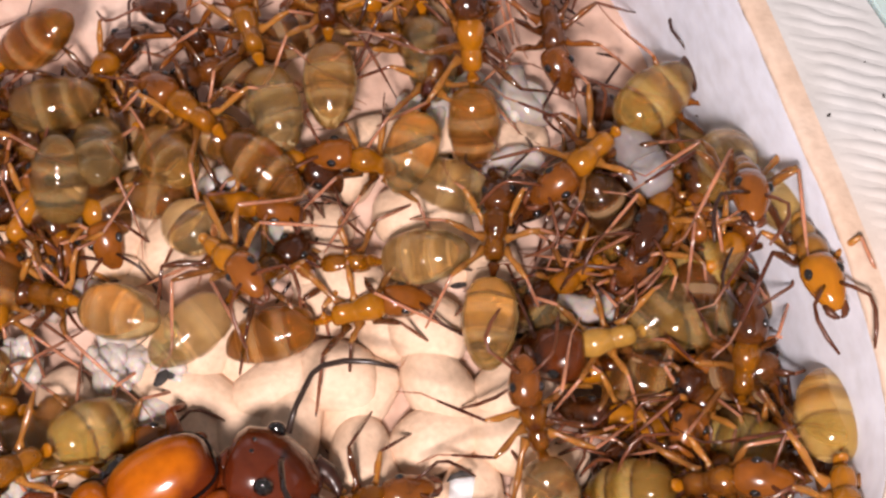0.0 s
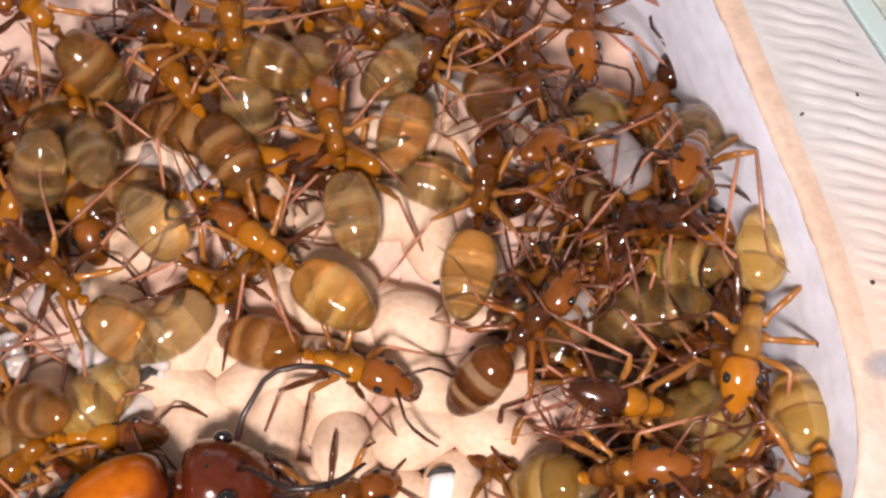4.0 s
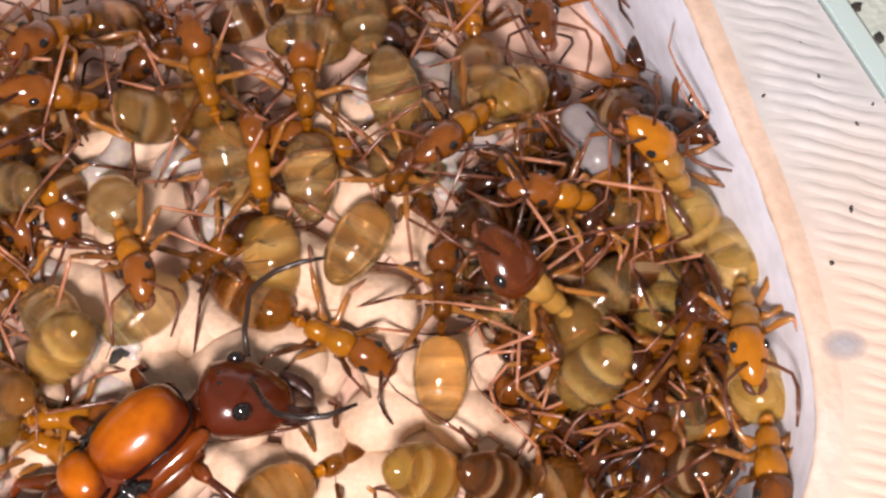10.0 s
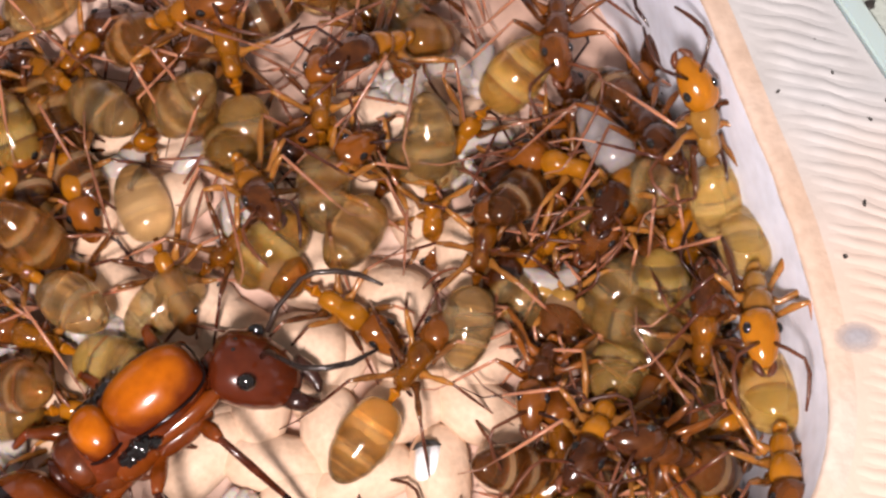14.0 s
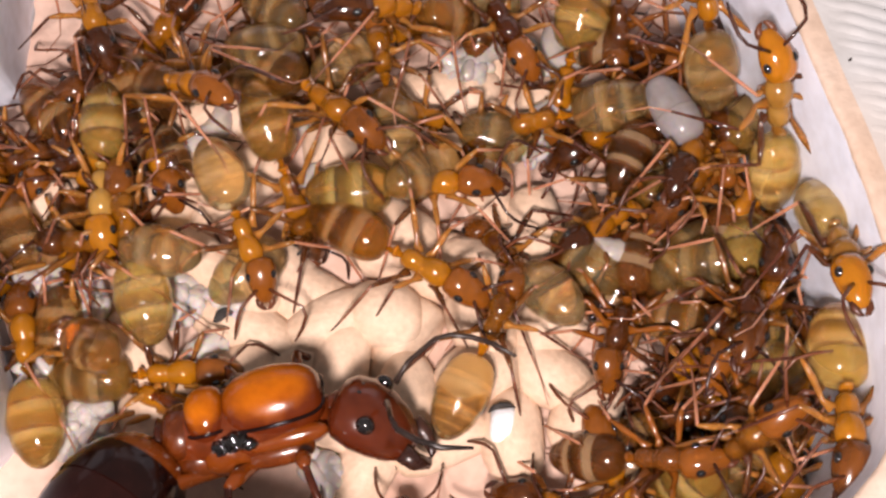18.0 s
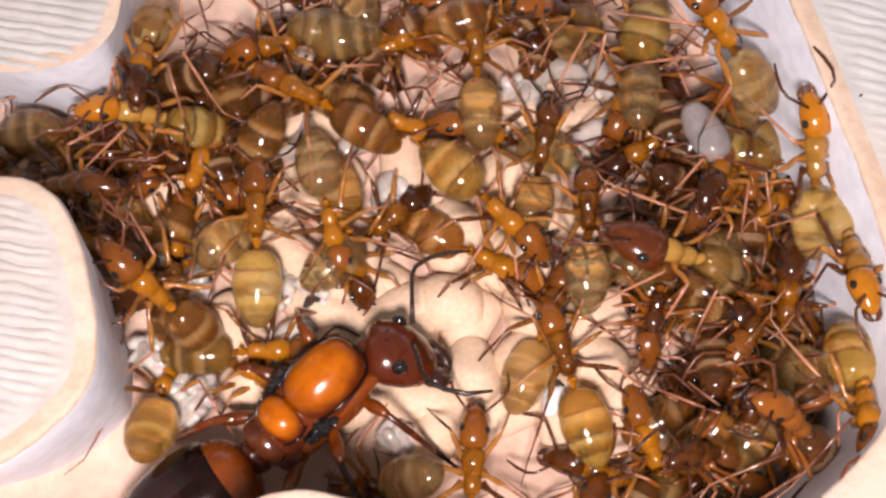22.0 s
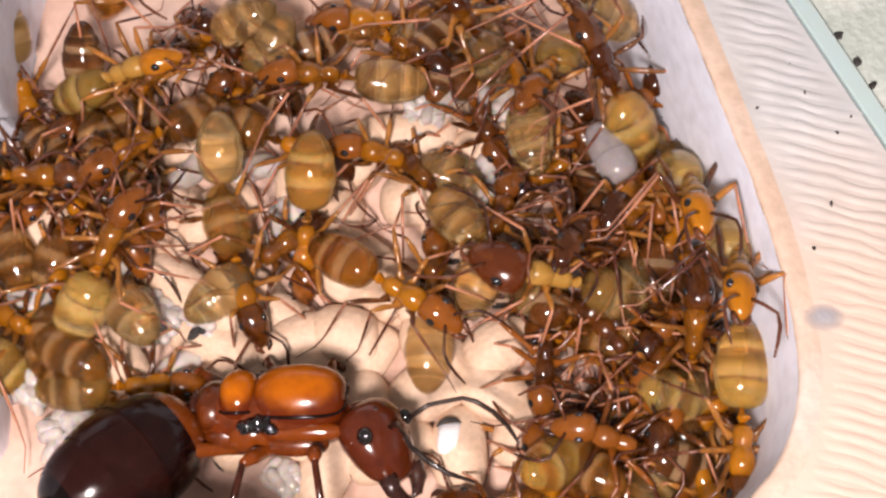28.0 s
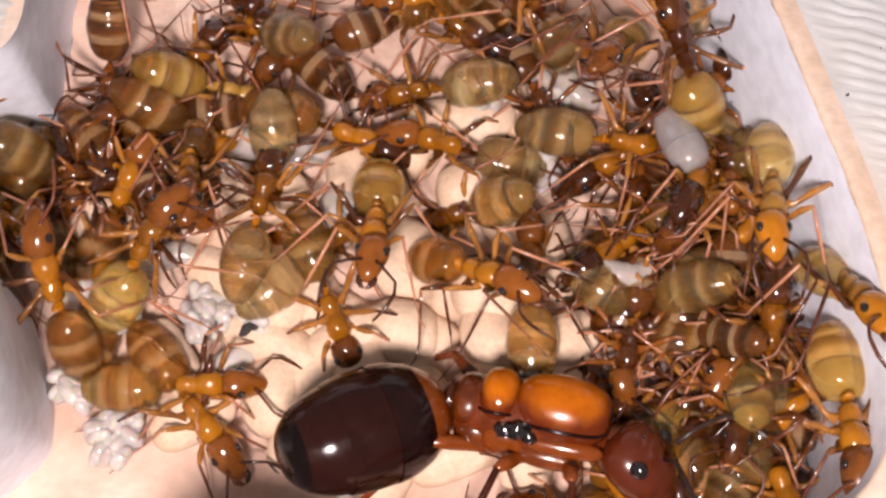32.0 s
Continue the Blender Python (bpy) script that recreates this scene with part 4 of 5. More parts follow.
    walk(feelers[0], sweeps(1, (0, 10, 0), (1, -20, 6), (2, 15, 0), (3, -5, 10), (6, -25, 5), (7, 10, 0), (8, -10, 8), (9, 30, 0), (10, 5, 10), (11, 20, 0), (12, -15, 5), (13, -20, 10),
                            (16, 0, 0), (18, -10, 6), (20, 20, 0), (22, 25, 4), (24, -5, 8), (27, 15, 0), (28, -10, 5), (30, 10, 0), (32, 0, 0)))
    walk(feelers[1], sweeps(-1, (0, -10, 4), (1, 20, 0), (2, -20, 6), (3, 10, 0), (6, 15, 0), (7, 25, 8), (8, 20, 0), (9, 25, 6), (10, -10, 0), (11, -25, 5), (12, 10, 0), (13, 15, 8),
                            (16, 20, 0), (18, -5, 4), (20, 10, 0), (22, -15, 6), (24, 15, 0), (27, -10, 4), (28, 20, 0), (30, -15, 6), (32, 5, 0)))
    walk(ants[0], steps((0, -2.67, 5.85, 92, 2.4, 2, 1), (1, -2.67, 5.85, 92, 2.4, 2, 1), (3.2, -2.88, 6.25, 92, 2.1, 3, 2), (6.6, -1.56, 5.76, 50, 1.8, 4, 16), (10, -0.25, 5.27, 8, 1.5, 4, 30), (12.6, -0.35, 6.21, -43, 1.5, 2, 33), (18.4, 1.38, 5.61, -65, 2.4, -0, 3), (20, 2.03, 5.50, -89, 2.4, -6, 3), (22, 1.80, 5.62, -159, 3.7, 3, -54), (22.9, 1.80, 5.84, -88, 2.6, 3, -3), (23.8, 1.80, 6.05, -18, 1.5, 3, 47), (26.8, 1.80, 6.05, -18, 1.3, 0, 0), (32, 1.80, 6.05, -18, 1.3, 0, 0)))
    walk(ants[1], steps((0, -12.98, 3.10, -166, 2.4, 4, 3), (1, -12.98, 3.10, -166, 2.4, 4, 3), (3.2, -10.44, 5.40, -220, 3.5, -6, -46), (7, -12.54, 5.79, -223, 1.5, -5, 26), (12.6, -12.47, 5.07, -163, 3.4, 2, -34), (14.55, -12.19, 5.21, -121, 2.9, -0, -16), (16.5, -11.91, 5.36, -79, 2.4, -2, 2), (18.4, -12.98, 6.33, -71, 2.4, -3, 1), (20, -13.39, 4.96, -97, 2.4, -2, -1), (22, -14.10, 4.31, -89, 3.3, -6, -31), (23.8, -14.37, 5.10, -93, 3.4, 0, -35), (26.8, -15.38, 4.60, -82, 1.5, 3, 32), (27.5, -15.66, 4.46, -94, 1.5, -2, 40), (28.35, -14.72, 5.69, -51, 1.5, -1, 32), (29.2, -13.78, 6.92, -7, 1.6, 0, 24), (30.2, -14.99, 3.00, -57, 1.8, 0, 12), (31.2, -16.19, -0.91, -107, 2.0, 0, 0), (32, -16.19, -0.91, -107, 2.0, 0, 0)))
    walk(ants[2], steps((0, -6.10, 2.50, 142, 2.4, 3, 3), (1, -6.10, 2.50, 142, 2.4, 3, 3), (3.2, -5.79, 2.91, 124, 2.4, -7, 2), (7, -9.41, 4.50, 144, 1.7, 3, 24), (7.8, -9.04, 4.96, 186, 1.6, 2, 36), (8.6, -8.67, 5.42, 229, 1.5, 1, 47), (10, -8.69, 4.92, 234, 3.7, -3, -49), (11.3, -8.00, 4.98, 297, 3.5, 1, -42), (12.6, -7.31, 5.03, 360, 3.3, 5, -35), (16.5, -6.88, 4.42, 345, 3.8, 4, -54), (18.4, -4.68, 2.03, 304, 2.4, 3, 1), (19.2, -6.08, 2.21, 246, 1.9, 0, 15), (20, -7.49, 2.39, 188, 1.5, -2, 30), (22, -7.35, 2.40, 152, 2.4, -2, -2), (23.8, -8.85, 4.28, 139, 2.4, 1, -1), (27.5, -9.34, 2.49, 209, 2.4, -3, -17), (31.2, -9.83, 0.69, 278, 2.4, -7, -34), (32, -9.83, 0.69, 278, 2.4, -7, -34)))
    walk(ants[3], steps((0, -11.03, -0.46, -94, 1.5, -7, 40), (1, -11.03, -0.46, -94, 1.5, -7, 40), (3.2, -11.26, -0.15, -97, 1.5, -2, 52), (5.1, -11.79, 0.32, -146, 1.5, 1, 42), (7, -12.32, 0.79, -194, 1.5, 4, 31), (8.6, -12.73, 0.87, -190, 1.5, 6, 36), (10, -12.64, 0.39, -190, 1.5, 2, 35), (12.6, -11.47, 2.47, -209, 1.8, 3, 19), (18.4, -7.12, 7.22, -229, 1.7, 3, 23), (20, -6.73, 9.00, -263, 2.4, -1, -3), (23.75, -7.53, 7.63, -214, 1.9, -1, 25), (27.5, -8.33, 6.26, -165, 1.5, -0, 53), (29.2, -5.84, 7.12, -167, 3.6, -1, -42), (30.2, -5.26, 9.16, -226, 2.8, -0, -21), (31.2, -4.67, 11.20, -286, 2.0, 0, 0), (32, -4.67, 11.20, -286, 2.0, 0, 0)))
    walk(ants[4], steps((0, -10.09, 3.31, 102, 1.5, 6, 36), (1, -10.09, 3.31, 102, 1.5, 6, 36), (3.2, -10.00, 3.45, 100, 1.5, -7, 33), (5.1, -10.70, 2.46, 150, 1.5, -0, 31), (7, -11.39, 1.48, 200, 1.6, 6, 29), (8.6, -11.54, 1.45, 197, 1.6, -7, 27), (10, -8.09, 2.35, 185, 3.5, -4, -47), (12.6, -7.38, 1.91, 208, 1.5, -0, 50), (20, -8.36, 4.32, 188, 2.4, -6, 2), (26.8, -8.19, 5.88, 193, 1.5, 6, 31), (27.5, -6.71, 5.10, 236, 1.5, 2, 39), (29.2, -6.24, 4.34, 193, 1.5, -1, 35), (31.2, -7.76, 6.13, 149, 1.5, 4, 42), (32, -7.76, 6.13, 149, 1.5, 4, 42)))
    walk(ants[5], steps((0, -6.11, -1.36, -45, 3.3, 6, -36), (1, -6.11, -1.36, -45, 3.3, 6, -36), (3.2, -6.51, -1.64, -48, 1.5, -4, 34), (7, -6.63, -1.37, -53, 1.8, -1, -14), (8.6, -7.29, -1.42, -58, 3.4, 2, -38), (10, -7.26, -1.54, -63, 3.3, 2, -32), (12.6, -7.28, -1.92, -69, 1.8, -1, -12), (16.5, -6.97, -1.75, -63, 1.5, 5, 28), (18.4, -7.23, -2.01, -68, 2.4, -2, -2), (31.2, -7.02, 0.56, -90, 1.5, -2, 40), (32, -7.02, 0.56, -90, 1.5, -2, 40)))
    walk(ants[6], steps((0, -1.22, -1.53, 180, 1.5, -0, 27), (1, -1.22, -1.53, 180, 1.5, -0, 27), (3.2, -1.54, 0.61, 107, 2.4, -4, 2), (7, -1.95, 2.28, 99, 2.4, 7, -0), (8.6, -1.95, 2.04, 95, 1.7, 3, 21), (10, -1.81, 2.12, 94, 2.4, 6, -3), (12.6, -1.94, 1.33, 94, 2.3, -1, 2), (16.5, -1.95, 2.38, 89, 2.4, 1, -0), (18.4, -2.43, 2.87, 101, 2.4, 5, 1), (20, -1.99, 3.69, 93, 2.4, 0, -1), (22, -1.50, 3.88, 94, 2.4, -1, -1), (23.8, -2.91, 3.44, 166, 1.5, -3, 26), (26.8, -3.18, 4.33, 181, 1.8, 6, -2), (27.5, -2.65, 4.53, 180, 2.4, -3, -20), (29.2, -2.59, 4.61, 183, 1.5, 4, 36), (31.2, -1.40, 3.78, 181, 1.5, -0, 24), (32, -1.40, 3.78, 181, 1.5, -0, 24)))
    walk(ants[7], steps((0, -10.41, -2.78, 163, 1.7, 1, 24), (1, -10.41, -2.78, 163, 1.7, 1, 24), (3.2, -9.20, -3.16, 146, 3.5, 0, -43), (7, -10.06, -3.00, 134, 1.5, -0, 30), (20, -11.71, -3.04, 194, 2.4, 2, 3), (22, -12.24, -4.01, 217, 2.4, -5, -3), (23.8, -11.28, -3.45, 181, 2.4, 1, -2), (26.8, -11.00, -3.66, 130, 3.2, 6, -28), (27.5, -10.87, -3.40, 135, 1.8, -6, 22), (29.2, -10.17, -3.60, 95, 2.4, -2, -1), (31.2, -7.44, -1.48, 78, 2.4, -1, 3), (32, -7.44, -1.48, 78, 2.4, -1, 3)))
    walk(ants[8], steps((0, -2.75, -3.37, 13, 1.5, -7, -2), (1, -2.75, -3.37, 13, 1.5, -7, -2), (3.2, -2.64, -4.55, -17, 1.8, -5, -11), (7, -2.69, -4.76, -21, 1.5, -1, 2), (8.6, -2.36, -4.59, -24, 1.5, -7, -1), (10, -2.03, -4.15, -27, 1.5, 2, -2), (12.6, -2.37, -3.41, -31, 1.5, -7, 2), (16.5, -1.50, -3.44, -36, 2.4, 5, -0), (18.4, -2.03, -3.29, -28, 2.4, 1, 0), (20, -1.35, -3.33, -37, 1.5, -6, 9), (22, -1.72, -3.11, -26, 1.5, 6, 1), (23.8, -1.35, -3.43, -34, 2.4, -2, -2), (26.8, -1.51, -3.61, -28, 1.5, 7, 10), (27.5, -1.00, -3.69, -29, 2.4, 6, 3), (29.2, -1.19, -2.95, -40, 3.4, 0, -40), (31.2, -0.32, -3.46, -31, 3.5, -1, -41), (32, -0.32, -3.46, -31, 3.5, -1, -41)))
    walk(ants[9], steps((0, 2.45, -1.97, 85, 2.4, -3, 2), (1, 2.45, -1.97, 85, 2.4, -3, 2), (3.2, 2.66, -0.98, 82, 2.4, -2, -1), (7, 1.59, 0.11, 67, 2.4, -0, 1), (8.6, 0.85, -0.50, 64, 2.4, 4, 0), (10, 0.69, -0.37, 57, 2.4, -5, 0), (12.6, 0.16, -0.41, 61, 1.5, 5, 31), (16.5, -0.26, 0.37, 64, 2.4, 6, -1), (18.4, 0.30, 0.21, 28, 1.6, 5, 28), (19.2, 0.01, -0.52, 92, 2.7, 5, -12), (20, -0.28, -1.25, 156, 3.8, 6, -51), (22, 0.89, 0.10, 80, 1.8, 3, 1), (23.8, 1.26, 0.63, 85, 2.4, -6, 1), (26.8, 0.41, -0.31, 103, 1.5, 3, 30), (27.5, 0.72, 0.26, 111, 1.5, 2, 39), (29.2, 0.35, 0.11, 164, 3.4, -3, -38), (31.2, -0.11, -0.82, 176, 1.5, 1, 55), (32, -0.11, -0.82, 176, 1.5, 1, 55)))
    walk(ants[10], steps((0, 0.42, 3.39, 73, 2.4, 4, -2), (1, 0.42, 3.39, 73, 2.4, 4, -2), (3.2, 0.91, 3.82, 71, 2.4, 4, 2), (7, 0.23, 3.99, 76, 3.3, -2, -35), (8.6, 0.46, 5.47, 79, 2.4, -1, 1), (10, -0.39, 7.57, 101, 2.4, 0, -1), (31.2, 2.33, 5.60, 141, 3.8, -4, -52), (32, 2.33, 5.60, 141, 3.8, -4, -52)))
    walk(ants[11], steps((0, 0.34, 6.78, 99, 2.4, 4, -2), (1, 0.34, 6.78, 99, 2.4, 4, -2), (3.2, 1.42, 6.18, 58, 2.4, -6, 3), (6.6, 1.35, 3.96, -10, 1.9, -6, 17), (10, 1.28, 1.75, -78, 1.5, -6, 31), (16.5, 2.56, -0.28, -97, 1.5, 7, 34), (17.67, 3.36, 1.08, -155, 1.8, 4, 22), (18.83, 4.15, 2.44, -213, 2.1, 0, 10), (20, 4.95, 3.80, -271, 2.4, -3, -3), (23.8, 5.03, 4.86, -277, 1.7, -3, 22), (26.8, 3.51, 3.59, -253, 3.0, 7, -23), (27.5, 4.02, 3.71, -260, 2.4, -4, 1), (29.2, 3.81, 3.85, -261, 2.4, 5, 0), (30.2, 4.17, 2.68, -316, 2.4, 4, -1), (31.2, 4.54, 1.52, -372, 2.4, 2, -2), (32, 4.54, 1.52, -372, 2.4, 2, -2)))
    walk(ants[12], steps((0, 4.40, 6.90, -82, 2.4, 2, -2), (1, 4.40, 6.90, -82, 2.4, 2, -2), (3.2, 4.26, 5.93, -79, 2.4, 2, 3), (7, 2.93, 7.01, -90, 2.4, 4, 1), (8.6, 3.10, 6.67, -93, 1.5, 4, 38), (10, 5.61, 6.09, -95, 4.7, -0, -29), (22, 5.50, 5.18, -86, 1.5, 1, 29), (23.8, 2.17, 3.94, -66, 1.5, 1, 26), (26.8, 2.17, 3.94, -66, 1.3, 0, 0), (32, 2.17, 3.94, -66, 1.3, 0, 0)))
    walk(ants[13], steps((0, 6.23, 1.99, -139, 3.5, -7, 2), (1, 6.23, 1.99, -139, 3.5, -7, 2), (3.2, 5.78, 2.07, -140, 3.6, 1, -47), (7, 6.02, 2.25, -127, 2.4, -2, 1), (8.6, 3.61, 2.44, -135, 1.5, 2, 32), (10, 3.88, 2.03, -135, 3.6, 6, -33), (12.6, 3.74, 2.55, -141, 1.5, 5, 40), (16.5, 2.44, 2.39, -112, 2.4, -3, 0), (18.4, 4.16, 3.84, -106, 1.6, -5, 26), (31.2, 4.97, 4.51, -118, 3.6, -0, -51), (32, 4.97, 4.51, -118, 3.6, -0, -51)))
    walk(ants[14], steps((0, 8.94, -0.34, -100, 6.9, -4, -54), (1, 8.94, -0.34, -100, 6.9, -4, -54), (3.2, 8.83, 0.11, -98, 6.7, -3, -54), (5.1, 8.38, 1.46, -175, 6.0, 2, -48), (7, 7.93, 2.80, -252, 5.4, 6, -42), (8.6, 7.08, -0.46, -196, 3.7, 2, -51), (10, 7.05, -0.97, -181, 3.5, -5, -39), (12.6, 6.40, -0.78, -182, 1.5, -0, 39), (16.5, 7.88, 2.56, -248, 5.8, -7, -51), (18.4, 7.78, 3.06, -255, 5.6, -4, -45), (20, 8.44, 2.39, -272, 4.0, -3, -1), (22, 7.43, 3.15, -221, 6.4, -3, -36), (23.8, 7.94, 2.98, -220, 7.5, 7, -49), (26.8, 6.71, 4.14, -197, 5.9, -2, -48), (27.5, 6.19, 5.35, -188, 5.9, 3, -42), (29.2, 5.49, 6.30, -180, 5.7, -4, -41), (31.2, 6.14, 5.50, -188, 6.0, -6, -50), (32, 6.14, 5.50, -188, 6.0, -6, -50)))
    walk(ants[15], steps((0, 10.36, -2.14, -89, 7.3, 7, -39), (1, 10.36, -2.14, -89, 7.3, 7, -39), (3.2, 9.95, -3.63, -103, 6.2, -6, -2), (7, 10.39, -4.34, -113, 7.1, 4, -32), (8.6, 10.30, -4.07, -105, 7.1, -6, -35), (10, 10.49, -4.33, -97, 6.7, 7, -34), (12.6, 10.34, -3.99, -99, 7.0, 3, -34), (16.5, 10.43, -4.58, -93, 7.1, -4, -37), (18.4, 10.57, -4.08, -95, 7.3, 5, -44), (20, 9.36, -4.23, -84, 1.6, -1, 25), (22, 10.74, -4.06, -91, 7.1, 4, -34), (23.8, 10.57, -4.41, -94, 7.2, 4, -36), (26.8, 10.13, -4.32, -100, 6.5, 6, -43), (27.5, 10.31, -4.06, -102, 7.1, -5, -43), (29.2, 10.37, -3.86, -98, 7.1, -6, -53), (31.2, 10.89, -4.91, -80, 7.2, -4, -55), (32, 10.89, -4.91, -80, 7.2, -4, -55)))
    walk(ants[16], steps((0, 7.45, -2.34, -166, 1.5, -3, 33), (1, 7.45, -2.34, -166, 1.5, -3, 33), (3.2, 7.32, -1.96, -175, 1.5, 3, 43), (7, 9.62, -1.76, -241, 6.1, -3, -50), (8.6, 9.38, -1.47, -236, 6.0, -0, -54), (10, 9.11, -1.44, -220, 6.4, 1, -53), (12.6, 9.37, -0.56, -234, 6.7, -6, -50), (16.5, 9.70, -0.96, -258, 6.1, 0, -42), (18.4, 9.38, -0.63, -254, 6.5, 4, -54), (22, 9.99, -1.81, -258, 6.5, -3, -41), (23.8, 9.89, -0.92, -278, 6.1, 6, -47), (24.8, 9.59, -1.03, -334, 5.9, 4, -47), (25.8, 9.29, -1.13, -391, 5.8, 3, -47), (26.8, 8.99, -1.24, -448, 5.6, 2, -47), (27.5, 9.24, -1.25, -446, 6.0, -6, -52), (29.2, 8.82, -0.69, -468, 6.3, -4, -38), (31.2, 9.17, -1.46, -461, 6.5, 6, -30), (32, 9.17, -1.46, -461, 6.5, 6, -30)))
    walk(ants[17], steps((0, 6.91, -4.03, -167, 2.4, 1, 1), (1, 6.91, -4.03, -167, 2.4, 1, 1), (3.2, 6.72, -3.83, -167, 1.5, -5, 33), (7, 6.73, -3.47, -220, 1.5, -7, 42), (8.6, 5.87, -3.99, -205, 1.5, -0, 43), (10, 5.94, -4.20, -211, 3.4, -3, -46), (12.6, 6.27, -4.17, -206, 1.5, -0, 45), (16.5, 6.31, -3.52, -196, 3.3, 1, -39), (18.4, 6.32, -3.47, -187, 1.5, -6, 42), (22, 6.41, -3.87, -184, 3.5, 5, -34), (23.8, 6.38, -4.07, -191, 3.5, 4, -38), (26.8, 5.44, -3.60, -186, 3.5, 3, -35), (27.5, 5.79, -3.61, -186, 3.5, -6, -37), (29.2, 5.53, -3.57, -181, 1.5, 7, 52), (31.2, 6.16, -3.82, -179, 1.5, 1, 49), (32, 6.16, -3.82, -179, 1.5, 1, 49)))
    walk(ants[18], steps((0, 8.47, -5.50, -174, 1.5, -4, 48), (1, 8.47, -5.50, -174, 1.5, -4, 48), (3.2, 8.64, -4.65, -206, 1.5, 7, 52), (7, 8.21, -8.66, -181, 1.5, -2, 36), (8.6, 8.34, -8.53, -177, 1.5, 1, 48), (10, 8.21, -8.74, -186, 1.5, 7, 48), (12.6, 8.90, -9.00, -199, 4.8, -7, -48), (16.5, 8.38, -8.84, -183, 4.1, -6, -30), (18.4, 8.34, -8.44, -186, 1.5, -5, 31), (20, 8.35, -7.59, -151, 3.8, -7, -30), (22, 6.91, -10.78, -170, 3.0, 3, -51), (23.8, 8.38, -8.56, -182, 1.5, 0, 25), (26.8, 7.25, -6.59, -238, 1.5, 2, 38), (27.5, 7.73, -6.20, -241, 1.5, -6, 27), (29.2, 7.41, -5.44, -196, 3.6, -6, -40), (31.2, 7.59, -5.05, -206, 1.5, -4, 52), (32, 7.59, -5.05, -206, 1.5, -4, 52)))
    walk(ants[19], steps((0, 11.01, -8.44, -98, 6.8, 3, -30), (1, 11.01, -8.44, -98, 6.8, 3, -30), (3.2, 11.14, -8.25, -95, 6.9, -1, -37), (7, 11.20, -8.40, -91, 6.3, 2, -30), (8.6, 11.08, -8.04, -96, 6.5, -4, -36), (10, 10.98, -7.99, -98, 6.4, 7, -31), (12.6, 10.99, -8.42, -99, 6.3, 6, -35), (16.5, 10.91, -8.40, -96, 6.3, 3, -31), (18.4, 10.68, -8.51, -100, 6.1, -0, -26), (20, 9.96, -9.02, -96, 4.4, -0, -35), (22, 10.94, -9.00, -97, 6.7, -7, -34), (23.8, 11.00, -8.69, -94, 6.6, 3, -30), (26.8, 10.51, -8.51, -94, 4.4, -2, -2), (27.5, 10.80, -8.63, -95, 4.9, -5, 1), (29.2, 10.75, -8.26, -94, 4.8, -6, -0), (31.2, 10.94, -8.28, -95, 6.4, 5, -29), (32, 10.94, -8.28, -95, 6.4, 5, -29)))
    walk(ants[20], steps((0, 10.84, -7.99, -25, 3.4, 6, -37), (1, 10.84, -7.99, -25, 3.4, 6, -37), (3.2, 10.96, -7.97, -28, 1.5, 1, 42), (7, 8.89, -5.67, -92, 3.5, -3, -25), (8.6, 8.81, -5.42, -98, 1.6, -3, 23), (10, 9.01, -5.42, -98, 2.4, -1, -1), (12.6, 8.83, -5.25, -85, 1.6, -3, 32), (16.5, 8.96, -5.22, -90, 1.8, -3, 29), (18.4, 8.99, -4.15, -103, 4.5, -4, -39), (20, 9.51, -1.80, -94, 7.3, -6, -41), (21, 8.10, -0.29, -145, 4.4, -4, -4), (22, 6.68, 1.22, -197, 1.5, -2, 33), (23.8, 7.27, 2.99, -240, 4.8, 5, -45), (26.8, 6.90, 3.26, -234, 4.3, -1, -47), (27.5, 7.09, 2.83, -231, 4.5, 5, -43), (29.2, 7.02, 3.64, -233, 4.8, -6, -42), (31.2, 7.15, 3.11, -237, 4.7, -5, -50), (32, 7.15, 3.11, -237, 4.7, -5, -50)))
    walk(ants[21], steps((0, 3.64, -7.73, 106, 3.3, -2, -33), (1, 3.64, -7.73, 106, 3.3, -2, -33), (3.2, 3.63, -8.18, 160, 1.5, -7, 37), (7, 3.08, -7.85, 100, 1.5, 2, 37), (8.6, 2.46, -8.16, 88, 3.7, -3, -38), (10, 2.40, -4.46, 88, 2.4, -1, -1), (12.6, 2.63, -2.87, 86, 2.4, -5, 1), (16.5, 3.43, -3.71, 61, 2.4, 0, 2), (17.45, 2.63, -3.60, 101, 1.9, -1, 17), (18.4, 1.82, -3.48, 141, 1.5, -2, 32), (20, 2.45, -3.19, 93, 2.4, 6, -3), (22, 2.66, -2.66, 89, 2.4, 2, 3), (23.8, 2.75, -1.91, 76, 2.4, -6, -2), (26.8, 2.40, -1.64, 72, 2.3, -4, 0), (27.5, 2.72, -1.85, 74, 2.4, 4, 1), (29.2, 2.93, -1.11, 69, 2.4, -1, -1), (31.2, 2.34, 11.20, 93, 2.0, 0, 0), (32, 2.34, 11.20, 93, 2.0, 0, 0)))
